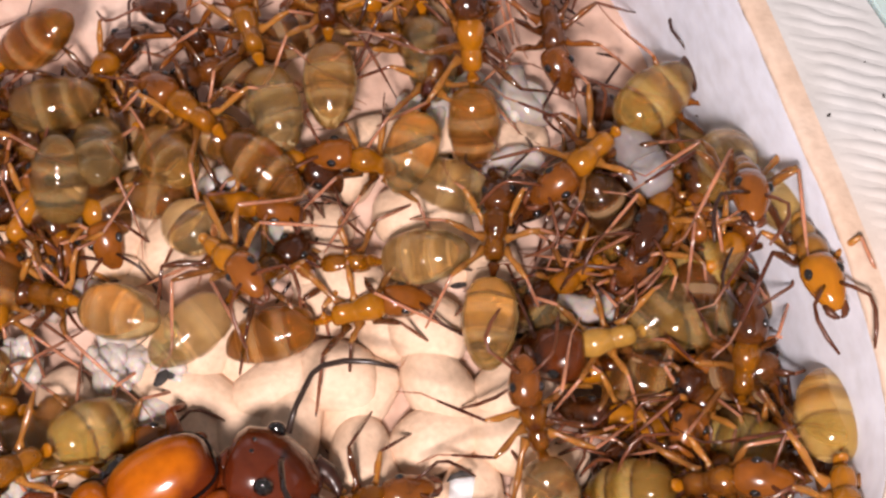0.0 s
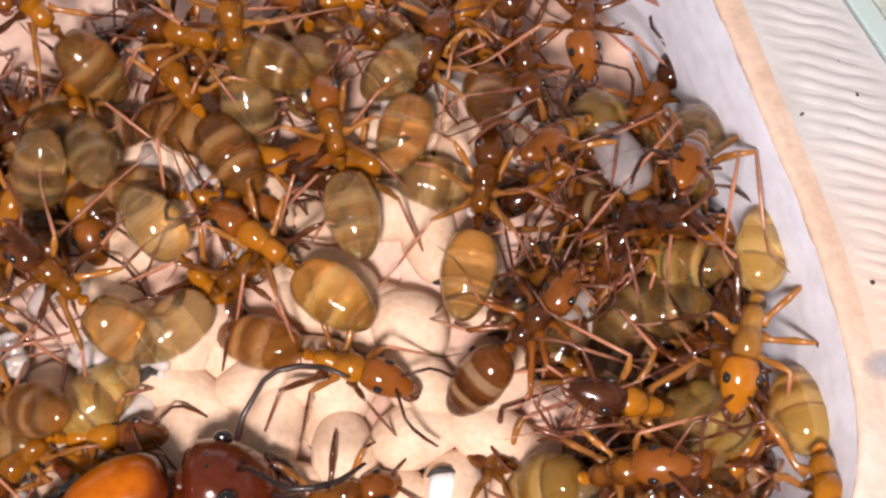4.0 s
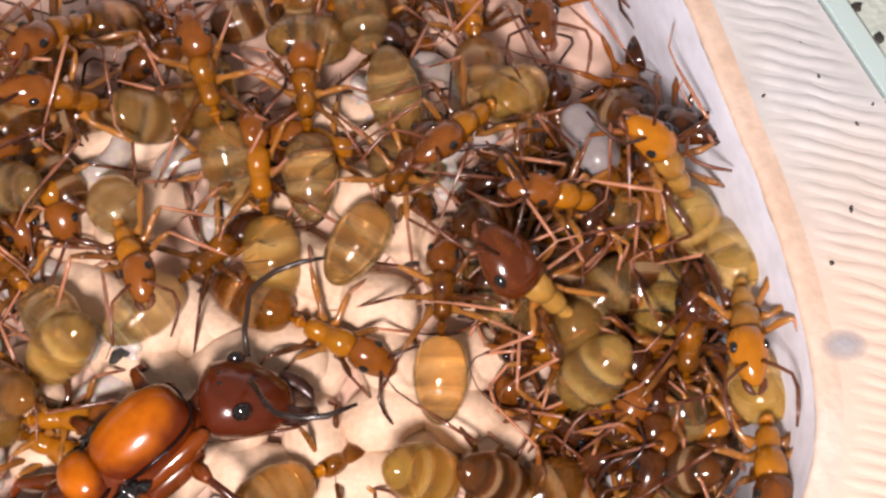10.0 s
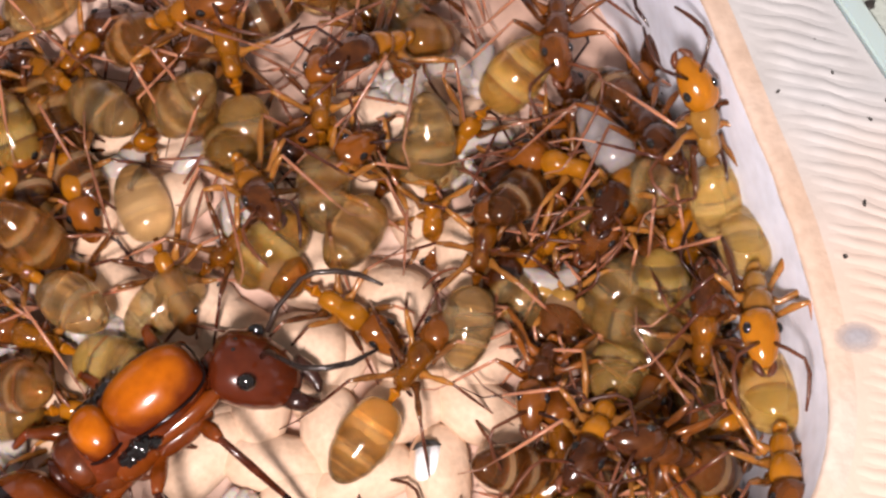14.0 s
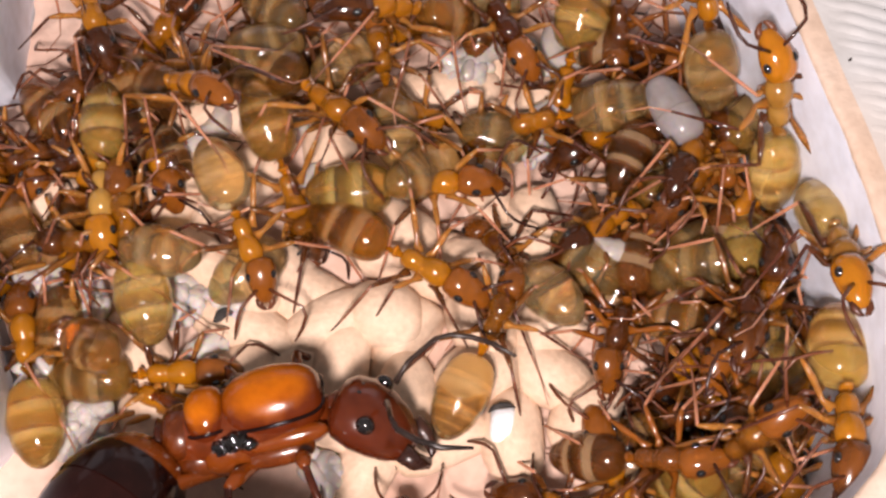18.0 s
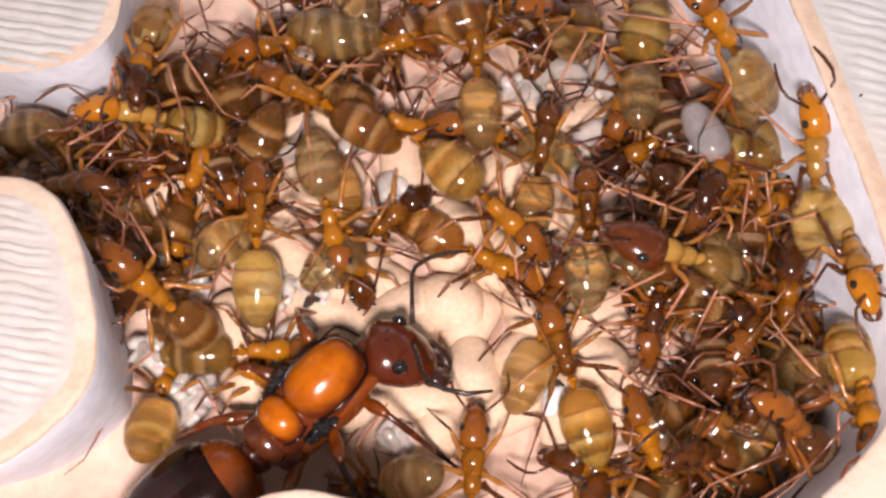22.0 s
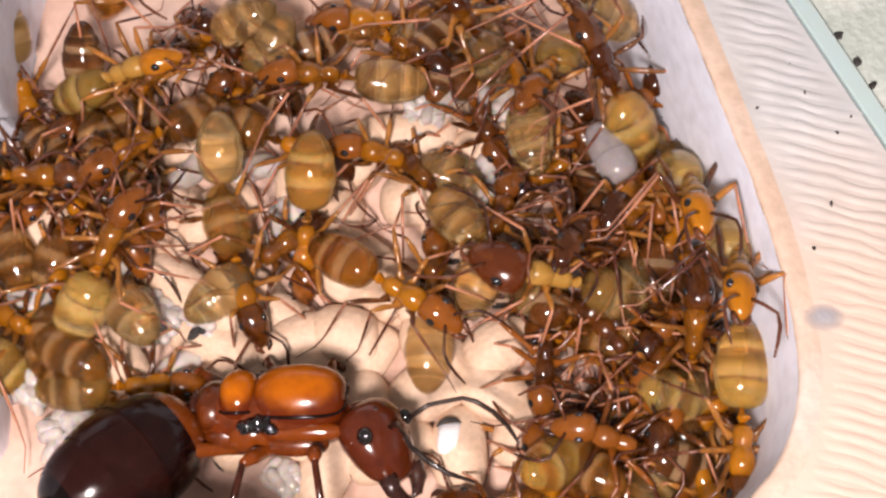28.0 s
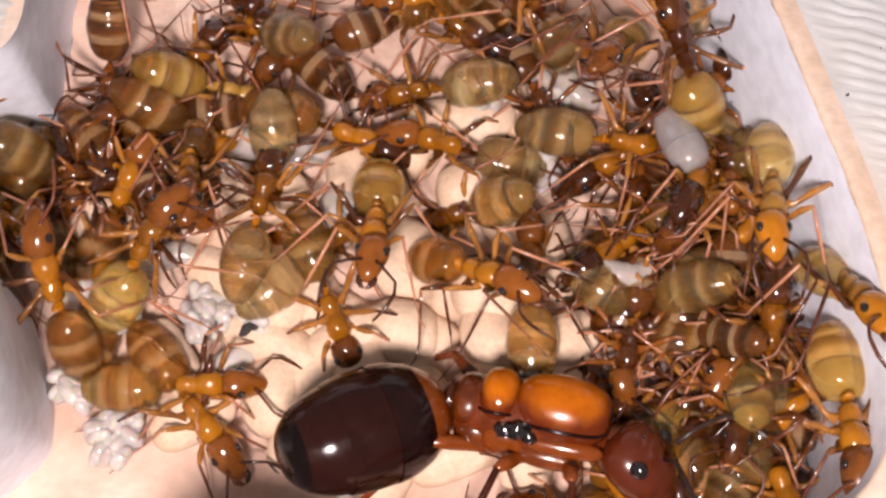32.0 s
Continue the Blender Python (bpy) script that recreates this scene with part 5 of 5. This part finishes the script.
    walk(ants[22], steps((0, 7.56, -8.71, 2, 3.4, -5, -41), (1, 7.56, -8.71, 2, 3.4, -5, -41), (8.6, 1.86, -8.35, 16, 3.7, -2, -54), (10, 2.94, -9.08, -8, 1.5, 4, 50), (12.6, 5.71, -9.14, 62, 1.5, -1, 50), (14.55, 5.64, -9.62, 110, 2.6, 0, -2), (16.5, 5.57, -10.09, 158, 3.8, 1, -54), (17.45, 6.88, -10.00, 88, 3.7, 3, -52), (18.4, 8.20, -9.91, 18, 3.7, 5, -51), (19.2, 5.18, -9.74, 74, 3.5, -0, -42), (20, 2.16, -9.56, 129, 3.3, -5, -32), (22, 1.97, -8.17, 108, 2.4, 4, 0), (23.8, 0.40, -9.10, 152, 3.3, -4, -31), (25.3, 1.63, -9.57, 90, 2.4, 1, 5), (26.8, 2.86, -10.03, 29, 1.5, 5, 41), (27.5, 5.07, -9.77, 24, 1.5, -6, 35), (29.2, 7.34, -7.39, 45, 1.5, 4, 37), (31.2, 7.34, -7.39, 45, 1.3, 0, 0), (32, 7.34, -7.39, 45, 1.3, 0, 0)))
    walk(ants[23], steps((0, -10.53, -7.54, -145, 3.4, -3, -37), (1, -10.53, -7.54, -145, 3.4, -3, -37), (3.2, -10.31, -6.98, -141, 1.8, 3, -9), (7, -11.06, -7.40, -133, 1.5, -6, 11), (8.6, -10.01, -5.67, -155, 3.7, 2, -48), (10, -10.14, -5.76, -145, 1.5, -2, 45), (12.6, -10.17, -5.65, -165, 1.5, 3, 13), (14.55, -9.60, -5.02, -217, 1.9, -2, 7), (16.5, -9.02, -4.38, -269, 2.4, -6, 1), (18.4, -10.68, -3.02, -254, 2.4, -4, -1), (20, -9.56, -3.04, -258, 2.4, -0, -1), (31.2, -11.17, -3.32, -311, 3.4, 7, -37), (32, -11.17, -3.32, -311, 3.4, 7, -37)))
    walk(ants[24], steps((0, -2.63, -9.18, 11, 1.8, -7, -11), (1, -2.63, -9.18, 11, 1.8, -7, -11), (8.6, -3.13, -9.16, 24, 1.5, -5, 50), (10, -1.42, -8.80, 29, 1.5, -3, 37), (12.6, 0.25, -7.07, 48, 2.4, -4, 2), (26.8, 0.98, -5.65, 86, 1.5, 3, 2), (27.5, 0.74, -4.57, 89, 1.5, 5, 3), (29.2, 0.87, -3.78, 84, 2.4, -0, 1), (31.2, 1.97, -4.12, 90, 2.4, -4, 3), (32, 1.97, -4.12, 90, 2.4, -4, 3)))
    walk(ants[25], steps((0, -4.89, 5.00, 108, 2.4, -2, -1), (1, -4.89, 5.00, 108, 2.4, -2, -1), (3.2, -4.90, 4.96, 98, 2.9, -3, -31), (8.6, -4.62, 2.19, 104, 3.1, 2, -28), (16.5, -4.61, 3.92, 94, 3.0, -1, -23), (18.4, -1.96, 4.58, 18, 1.5, 4, 32), (20, -3.51, 4.91, -9, 1.5, 1, 52), (22, -5.90, 5.55, -3, 1.7, -2, 20), (22.9, -5.31, 8.37, 38, 1.8, -1, 10), (23.8, -4.72, 11.20, 78, 2.0, 0, 0), (32, -4.72, 11.20, 78, 2.0, 0, 0)))
    walk(ants[26], steps((0, -13.36, 5.15, -160, 1.5, 4, 42), (1, -13.36, 5.15, -160, 1.5, 4, 42), (2.1, -13.39, 6.17, -101, 2.5, 6, 1), (3.2, -13.42, 7.18, -43, 3.6, 7, -40), (31.2, -10.90, 7.31, -27, 3.7, -3, -48), (32, -10.90, 7.31, -27, 3.7, -3, -48)))
    walk(ants[27], steps((0, -8.71, 2.85, 132, 1.5, -3, 31), (1, -8.71, 2.85, 132, 1.5, -3, 31), (3.2, -5.54, 5.00, 155, 2.8, -5, 2), (7, -5.80, 5.46, 186, 2.4, -2, 2), (8.6, -5.17, 4.41, 241, 3.7, -4, -51), (10, -4.78, 1.72, 277, 1.7, 7, 23), (12.6, -4.24, 1.12, 299, 3.5, -2, -49), (16.5, -4.97, -0.99, 300, 2.4, 1, 1), (18.4, -6.21, -0.15, 280, 1.7, 2, 22), (20, -7.87, -0.53, 206, 1.6, 2, 28), (22, -6.36, -2.43, 284, 1.5, -4, 11), (23.8, -5.76, -2.39, 287, 1.5, -7, 12), (26.8, -6.81, -2.73, 281, 1.5, 3, 9), (27.5, -6.48, -2.51, 284, 1.5, 1, 1), (29.2, -6.19, -2.76, 296, 2.4, -0, -1), (31.2, -5.10, -3.72, 292, 1.5, 7, 10), (32, -5.10, -3.72, 292, 1.5, 7, 10)))
    walk(ants[28], steps((0, 1.88, 3.91, 95, 3.4, 3, -40), (1, 1.88, 3.91, 95, 3.4, 3, -40), (3.2, 2.75, 4.65, 89, 1.5, -6, 47), (10, 3.62, 5.42, 94, 1.5, 3, 30), (11.3, 2.57, 4.83, 159, 2.5, 0, -5), (12.6, 1.52, 4.25, 223, 3.6, -3, -40), (16.5, -0.45, 4.44, 199, 3.6, 6, -44), (23.8, -4.23, 5.82, 193, 1.5, -2, 41), (26.8, -1.46, 6.92, 158, 3.5, -1, -43), (27.5, 1.78, 8.44, 113, 2.4, -5, 1), (29.2, -0.40, 7.03, 167, 1.5, -7, 47), (31.2, -1.70, 7.30, 185, 1.5, 3, 40), (32, -1.70, 7.30, 185, 1.5, 3, 40)))
    walk(ants[29], steps((0, 6.94, -1.01, -44, 1.5, 7, 49), (1, 6.94, -1.01, -44, 1.5, 7, 49), (3.2, 7.26, -0.42, -35, 2.9, 5, -50), (7, 7.08, -0.56, -74, 3.0, 7, -49), (8.6, 8.60, 1.53, -45, 5.2, 4, -51), (10, 8.45, 1.30, -52, 5.0, 3, -54), (12.6, 8.49, 1.47, -57, 5.3, -3, -49), (16.5, 5.71, 2.20, -89, 2.5, -6, -29), (17.67, 6.08, 3.53, -29, 2.2, -6, -20), (18.83, 6.46, 4.87, 31, 2.0, -5, -10), (20, 6.84, 6.20, 91, 1.8, -4, 0), (23.8, 4.30, 0.51, 115, 1.5, -1, 21), (26.5, 5.48, -0.50, 187, 2.3, -4, -15), (29.2, 6.65, -1.51, 260, 3.0, -7, -50), (29.87, 6.21, 2.72, 205, 2.7, -5, -33), (30.53, 5.76, 6.96, 150, 2.3, -2, -17), (31.2, 5.32, 11.20, 96, 2.0, 0, 0), (32, 5.32, 11.20, 96, 2.0, 0, 0)))
    walk(ants[30], steps((0, -2.47, 11.20, -93, 2.0, 0, 0), (1, -2.47, 11.20, -93, 2.0, 0, 0), (2.1, -2.78, 4.59, -150, 2.2, 3, 1), (3.2, -3.09, -2.02, -207, 2.3, 6, 3), (7, -3.55, -0.27, -230, 1.8, -0, -13), (12, -2.77, -0.60, -288, 2.0, 1, -9), (17, -1.99, -0.93, -345, 2.2, 2, -4), (22, -1.22, -1.27, -403, 2.4, 4, 0), (23.8, -1.26, -1.23, -413, 2.4, -0, 2), (26.8, -3.95, -1.00, -465, 3.5, 4, -42), (27.5, -3.80, -1.01, -459, 1.5, 3, 47), (29.2, -3.88, -0.73, -449, 3.5, 3, -41), (31.2, -3.24, -1.56, -450, 3.5, -5, -38), (32, -3.24, -1.56, -450, 3.5, -5, -38)))
    walk(ants[31], steps((0, 4.70, 11.20, -77, 2.0, 0, 0), (1, 4.70, 11.20, -77, 2.0, 0, 0), (3.2, 5.87, 6.25, -92, 5.5, -2, 3), (7, 5.12, 8.26, -67, 1.8, 2, 2), (7.53, 4.77, 9.24, -8, 1.8, 2, 1), (8.07, 4.43, 10.22, 51, 1.9, 1, 1), (8.6, 4.09, 11.20, 109, 2.0, 0, 0), (32, 4.09, 11.20, 109, 2.0, 0, 0)))
    walk(ants[32], steps((0, 7.75, -6.72, 171, 1.3, 0, 0), (1, 7.75, -6.72, 171, 1.3, 0, 0), (3.2, 7.75, -6.72, 171, 3.9, -1, -37), (7, 7.50, -6.55, 185, 3.5, -2, -39), (8.6, 7.49, -6.62, 182, 3.7, 2, -48), (10, 6.07, -6.92, 225, 1.5, -7, 44), (12.6, 6.07, -6.96, 224, 3.7, -5, -49), (15.5, 8.41, -7.55, 273, 2.6, -2, -3), (18.4, 10.76, -8.14, 323, 1.5, 2, 43), (20, 9.42, -5.67, 394, 1.5, -3, 40), (22, 10.99, -8.27, 331, 4.4, -5, -48), (23.8, 11.00, -8.26, 325, 4.8, 2, -50), (26.8, 10.24, -8.09, 341, 2.5, 4, -35), (27.5, 10.74, -8.07, 332, 1.5, -2, 35), (28.35, 10.31, -7.13, 374, 1.5, 0, 34), (29.2, 9.87, -6.19, 416, 1.5, 2, 34), (31.2, 9.08, -6.08, 445, 1.5, -3, 41), (32, 9.08, -6.08, 445, 1.5, -3, 41)))
    walk(ants[33], steps((0, 2.59, 11.20, -88, 2.0, 0, 0), (1, 2.59, 11.20, -88, 2.0, 0, 0), (2.1, 2.91, 3.24, -21, 2.7, -3, -19), (3.2, 3.24, -4.72, 47, 3.5, -6, -39), (7, 4.60, -4.40, -24, 1.5, -3, 44), (7.8, 4.97, -4.25, -67, 1.5, -4, 38), (8.6, 5.34, -4.10, -110, 1.5, -4, 33), (10, 5.35, -4.48, -114, 1.5, 4, 30), (12.6, 5.21, -5.35, -115, 2.6, 4, -36), (16.5, 5.43, -4.82, -103, 1.8, 3, 1), (18.4, 5.48, -4.81, -108, 1.8, -0, -2), (20, 5.90, -4.10, -105, 1.8, -4, -3), (22, 5.40, -4.55, -102, 1.8, -1, 2), (23.8, 5.41, -4.52, -101, 1.8, -2, -2), (26.8, 4.42, -6.07, -96, 1.8, 3, -1), (27.5, 4.79, -5.22, -94, 1.8, 3, 2), (29.2, 4.81, -5.17, -96, 1.5, -2, 3), (31.2, 5.46, -4.79, -100, 1.5, 6, -3), (32, 5.46, -4.79, -100, 1.5, 6, -3)))
    walk(ants[34], steps((0, -11.86, -6.06, 166, 1.3, 0, 0), (1, -11.86, -6.06, 166, 1.3, 0, 0), (3.2, -11.86, -6.06, 166, 1.5, 2, 50), (16.5, -12.24, -6.23, 166, 1.5, -5, 53), (18.4, -12.66, -5.57, 144, 1.5, -3, 47), (20, -12.08, -5.68, 153, 3.7, 3, -50), (22, -12.53, -5.81, 141, 3.7, -4, -50), (23.8, -12.52, -6.21, 164, 3.7, 4, -48), (26.8, -13.94, -5.57, 155, 1.5, 5, 14), (27.5, -13.56, -5.14, 150, 1.5, 1, 11), (29.2, -13.46, -5.22, 154, 1.5, -1, 44), (31.2, -13.54, -4.81, 101, 3.5, -5, -41), (32, -13.54, -4.81, 101, 3.5, -5, -41)))
    walk(ants[35], steps((0, -0.17, -14.50, 91, 2.0, 0, 0), (3.8, -0.17, -14.50, 91, 2.0, 0, 0), (5.4, -0.22, -11.64, 140, 1.8, 2, 24), (7, -0.28, -8.79, 190, 1.5, 3, 48), (8.6, 2.32, -8.78, 190, 1.5, 2, 47), (9.3, 3.63, -9.07, 268, 1.5, -1, 48), (10, 4.94, -9.37, 345, 1.5, -3, 50), (12.6, 5.53, -8.78, 363, 1.5, 4, 39), (16.5, 4.78, -9.86, 346, 1.5, -6, 37), (18.4, 5.50, -9.94, 356, 2.8, -2, -43), (20, 6.58, -9.42, 377, 2.7, 5, -39), (22, 7.41, -5.88, 444, 1.5, -3, 29), (23.8, 7.41, -5.88, 444, 1.3, 0, 0), (32, 7.41, -5.88, 444, 1.3, 0, 0)))
    walk(ants[36], steps((0, 4.01, 11.20, -85, 2.0, 0, 0), (3.8, 4.01, 11.20, -85, 2.0, 0, 0), (5.4, 4.52, 5.26, -25, 1.8, 3, 22), (7, 5.02, -0.68, 35, 1.5, 5, 44), (8.6, 4.83, -0.86, 20, 1.5, -2, 50), (18.4, 6.67, 1.49, 65, 2.4, 3, -1), (20, 7.48, -0.63, -9, 2.9, -1, -47), (22, 7.39, -1.12, -19, 1.5, -6, 40), (22.9, 6.89, -0.74, 52, 2.2, -1, -1), (23.8, 6.39, -0.36, 123, 2.8, 5, -42), (26.8, 7.31, -2.43, 124, 1.5, -3, 32), (27.5, 7.76, -2.37, 123, 2.5, 6, -28), (28.35, 8.12, -2.52, 197, 2.1, 5, -16), (29.2, 8.48, -2.67, 270, 1.7, 4, -3), (31.2, 8.48, -2.67, 270, 1.3, 0, 0), (32, 8.48, -2.67, 270, 1.3, 0, 0)))
    walk(ants[37], steps((0, -6.78, 0.64, -9, 1.3, 0, 0), (3.2, -6.78, 0.64, -9, 1.3, 0, 0), (7, -6.78, 0.64, -9, 1.5, 0, 29), (8.6, -11.90, -1.72, -55, 1.5, 1, 45), (10, -12.15, -1.32, -48, 1.5, 2, 32), (12.6, -10.91, -3.59, -41, 1.5, 7, 55), (16.5, -8.99, 1.47, -29, 1.5, -6, 49), (18.4, -9.29, 2.04, -36, 3.8, -4, -55), (19.2, -9.73, 1.46, -82, 3.1, 0, -28), (20, -10.17, 0.89, -127, 2.4, 5, -2), (22, -10.50, -0.40, -119, 1.5, -5, 34), (22.9, -9.57, 0.30, -78, 1.5, -1, 38), (23.8, -8.65, 0.99, -37, 1.5, 3, 42), (26.8, -11.21, -0.44, -75, 2.4, 3, -1), (27.5, -10.78, -0.16, -70, 2.4, 1, 1), (29.2, -11.24, 0.46, -66, 1.5, -3, 29), (31.2, -10.00, 2.16, -23, 1.5, -6, 36), (32, -10.00, 2.16, -23, 1.5, -6, 36)))
    walk(ants[38], steps((0, -17.73, -0.62, 15, 2.0, 0, 0), (10, -17.73, -0.62, 15, 2.0, 0, 0), (12.6, -11.63, 1.00, -36, 1.5, 3, 31), (16.5, -11.40, -0.54, -86, 2.3, -5, -1), (18.4, -11.81, -0.17, -85, 2.4, 2, -1), (19.2, -12.16, 0.30, -125, 1.9, 4, 19), (20, -12.52, 0.76, -166, 1.5, 7, 38), (22, -13.37, 1.32, -175, 3.4, 4, -37), (23.8, -13.02, 1.96, -147, 3.5, 4, -36), (25.3, -12.09, 2.82, -69, 2.5, 2, -3), (26.8, -11.15, 3.69, 8, 1.6, 1, 29), (27.5, -11.14, 3.81, 4, 3.1, -7, -28), (29.2, -10.88, 4.33, 6, 3.2, 4, -31), (31.2, -9.40, 3.82, -3, 1.5, -2, 38), (32, -9.40, 3.82, -3, 1.5, -2, 38)))
    walk(ants[39], steps((0, -8.85, -14.50, 130, 2.0, 0, 0), (13.3, -8.85, -14.50, 130, 2.0, 0, 0), (14.9, -11.80, -11.02, 50, 1.8, -2, 5), (16.5, -14.75, -7.53, -29, 1.5, -4, 10), (18.4, -16.77, -3.39, -0, 1.5, -7, 41), (22, -16.96, -2.79, -15, 1.6, -4, -3), (22.9, -17.22, -1.88, 46, 1.8, -2, -1), (23.8, -17.49, -0.96, 106, 2.0, 0, 0), (32, -17.49, -0.96, 106, 2.0, 0, 0)))
    walk(ants[40], steps((0, -8.68, -14.50, 124, 2.0, 0, 0), (16.5, -8.68, -14.50, 124, 2.0, 0, 0), (18.4, -14.47, -5.95, 100, 1.5, -5, 11), (20, -13.46, -6.98, 109, 1.5, -5, 29), (22, -13.05, -8.84, 88, 1.5, -1, 44), (23.8, -12.85, -8.91, 91, 1.5, -6, 43), (26.8, -16.00, -5.93, 149, 1.6, -6, 25), (27.5, -16.03, -5.10, 147, 1.5, -6, -1), (29.2, -14.35, -8.32, 141, 3.4, -6, -39), (29.87, -12.43, -10.38, 198, 2.9, -4, -26), (30.53, -10.52, -12.44, 256, 2.5, -2, -13), (31.2, -8.61, -14.50, 313, 2.0, 0, 0), (32, -8.61, -14.50, 313, 2.0, 0, 0)))
    walk(ants[41], steps((0, -19.27, -1.34, 42, 2.0, 0, 0), (16.5, -19.27, -1.34, 42, 2.0, 0, 0), (17.45, -18.19, -0.35, 102, 2.8, -2, -22), (18.4, -17.10, 0.64, 161, 3.6, -4, -43), (20, -20.64, 1.41, 180, 2.4, -1, 3), (22, -20.13, 1.24, 179, 1.5, -5, 28), (23.8, -20.02, 1.21, 181, 1.5, -1, 29), (31.2, -16.70, 1.15, 161, 4.1, 2, -44), (32, -16.70, 1.15, 161, 4.1, 2, -44)))
    walk(ants[42], steps((0, -1.05, -14.50, 104, 2.0, 0, 0), (18.4, -1.05, -14.50, 104, 2.0, 0, 0), (20, -1.76, -11.77, 109, 3.2, 6, -28), (22, -1.66, -12.51, 88, 2.4, 2, -2), (22.9, -1.33, -13.50, 8, 2.2, 1, -1), (23.8, -1.00, -14.50, -72, 2.0, 0, 0), (32, -1.00, -14.50, -72, 2.0, 0, 0)))
    walk(ants[43], steps((0, -17.85, -1.02, 37, 2.0, 0, 0), (18.4, -17.85, -1.02, 37, 2.0, 0, 0), (18.93, -16.58, -0.07, 93, 2.2, 1, -9), (19.47, -15.31, 0.89, 150, 2.4, 2, -18), (20, -14.04, 1.85, 206, 2.5, 3, -27), (22, -14.21, 3.46, 183, 1.5, 0, 31), (22.9, -12.85, 3.12, 229, 1.5, 2, 30), (23.8, -11.49, 2.77, 275, 1.5, 4, 29), (31.2, -13.24, 4.56, 264, 1.5, 5, 47), (32, -13.24, 4.56, 264, 1.5, 5, 47)))
    walk(ants[44], steps((0, -19.57, -1.35, 7, 2.0, 0, 0), (20, -19.57, -1.35, 7, 2.0, 0, 0), (22, -17.59, -1.11, -8, 2.6, 3, -30), (26.8, -15.56, -0.54, -5, 3.6, 6, -45), (27.5, -14.51, -0.05, 4, 3.2, -4, -29), (29.2, -15.43, 0.95, -25, 1.5, -2, 41), (31.2, -14.57, 0.34, -6, 1.5, -6, 31), (32, -14.57, 0.34, -6, 1.5, -6, 31)))
    walk(ants[45], steps((0, -3.01, -14.50, 128, 2.0, 0, 0), (20, -3.01, -14.50, 128, 2.0, 0, 0), (22, -5.01, -11.96, 189, 1.5, -1, 47), (23.8, -2.68, -11.63, 170, 3.4, -1, -37), (25.3, -2.14, -13.07, 230, 2.7, -1, -18), (26.8, -1.61, -14.50, 290, 2.0, 0, 0), (32, -1.61, -14.50, 290, 2.0, 0, 0)))
    walk(ants[46], steps((0, 5.41, -14.50, 48, 2.0, 0, 0), (20, 5.41, -14.50, 48, 2.0, 0, 0), (21, 7.21, -12.48, 101, 4.2, 3, -25), (22, 9.02, -10.45, 153, 6.4, 6, -49), (23.8, 8.89, -10.43, 162, 6.0, -6, -53), (31.2, 7.28, -8.58, 167, 1.5, 2, 14), (32, 7.28, -8.58, 167, 1.5, 2, 14)))
    walk(ants[47], steps((0, 3.37, -14.50, 55, 2.0, 0, 0), (20, 3.37, -14.50, 55, 2.0, 0, 0), (20.67, 4.11, -13.43, 112, 1.8, 2, 17), (21.33, 4.86, -12.35, 170, 1.7, 4, 35), (22, 5.61, -11.28, 227, 1.5, 6, 52), (23.8, 4.93, -10.49, 153, 1.5, -3, 51), (26.8, 6.55, -8.62, 136, 1.5, -5, 52), (29.2, 2.95, -9.17, 150, 1.5, 6, 13), (31.2, 6.05, -8.57, 141, 1.5, -1, 12), (32, 6.05, -8.57, 141, 1.5, -1, 12)))
    walk(ants[48], steps((0, 8.44, -6.13, -145, 1.3, 0, 0), (22, 8.44, -6.13, -145, 1.3, 0, 0), (23.8, 8.44, -6.13, -145, 4.1, -2, -26), (26.8, 8.44, -6.13, -145, 1.3, 0, 0), (32, 8.44, -6.13, -145, 1.3, 0, 0)))
    walk(ants[49], steps((0, 1.97, -14.50, 71, 2.0, 0, 0), (22, 1.97, -14.50, 71, 2.0, 0, 0), (23.8, 3.28, -10.68, 126, 1.5, -3, 49), (25.3, 4.15, -10.69, 76, 1.5, -3, 49), (26.8, 5.02, -10.69, 27, 1.5, -3, 49), (27.5, 5.02, -10.69, 27, 1.3, 0, 0), (32, 5.02, -10.69, 27, 1.3, 0, 0)))
    walk(ants[50], steps((0, -3.73, -14.50, 124, 2.0, 0, 0), (22, -3.73, -14.50, 124, 2.0, 0, 0), (22.9, -4.97, -12.66, 75, 1.8, -0, 7), (23.8, -6.22, -10.81, 25, 1.5, -0, 13), (25.3, -4.97, -12.66, -15, 1.8, -0, 7), (26.8, -3.73, -14.50, -56, 2.0, 0, 0), (32, -3.73, -14.50, -56, 2.0, 0, 0)))
    walk(ants[51], steps((0, -10.47, -7.53, -23, 1.3, 0, 0), (27.5, -10.47, -7.53, -23, 1.3, 0, 0), (29.2, -10.47, -7.53, -23, 1.5, 6, 13), (31.2, -9.69, -7.42, -52, 1.5, -2, 2), (32, -9.69, -7.42, -52, 1.5, -2, 2)))


motions()
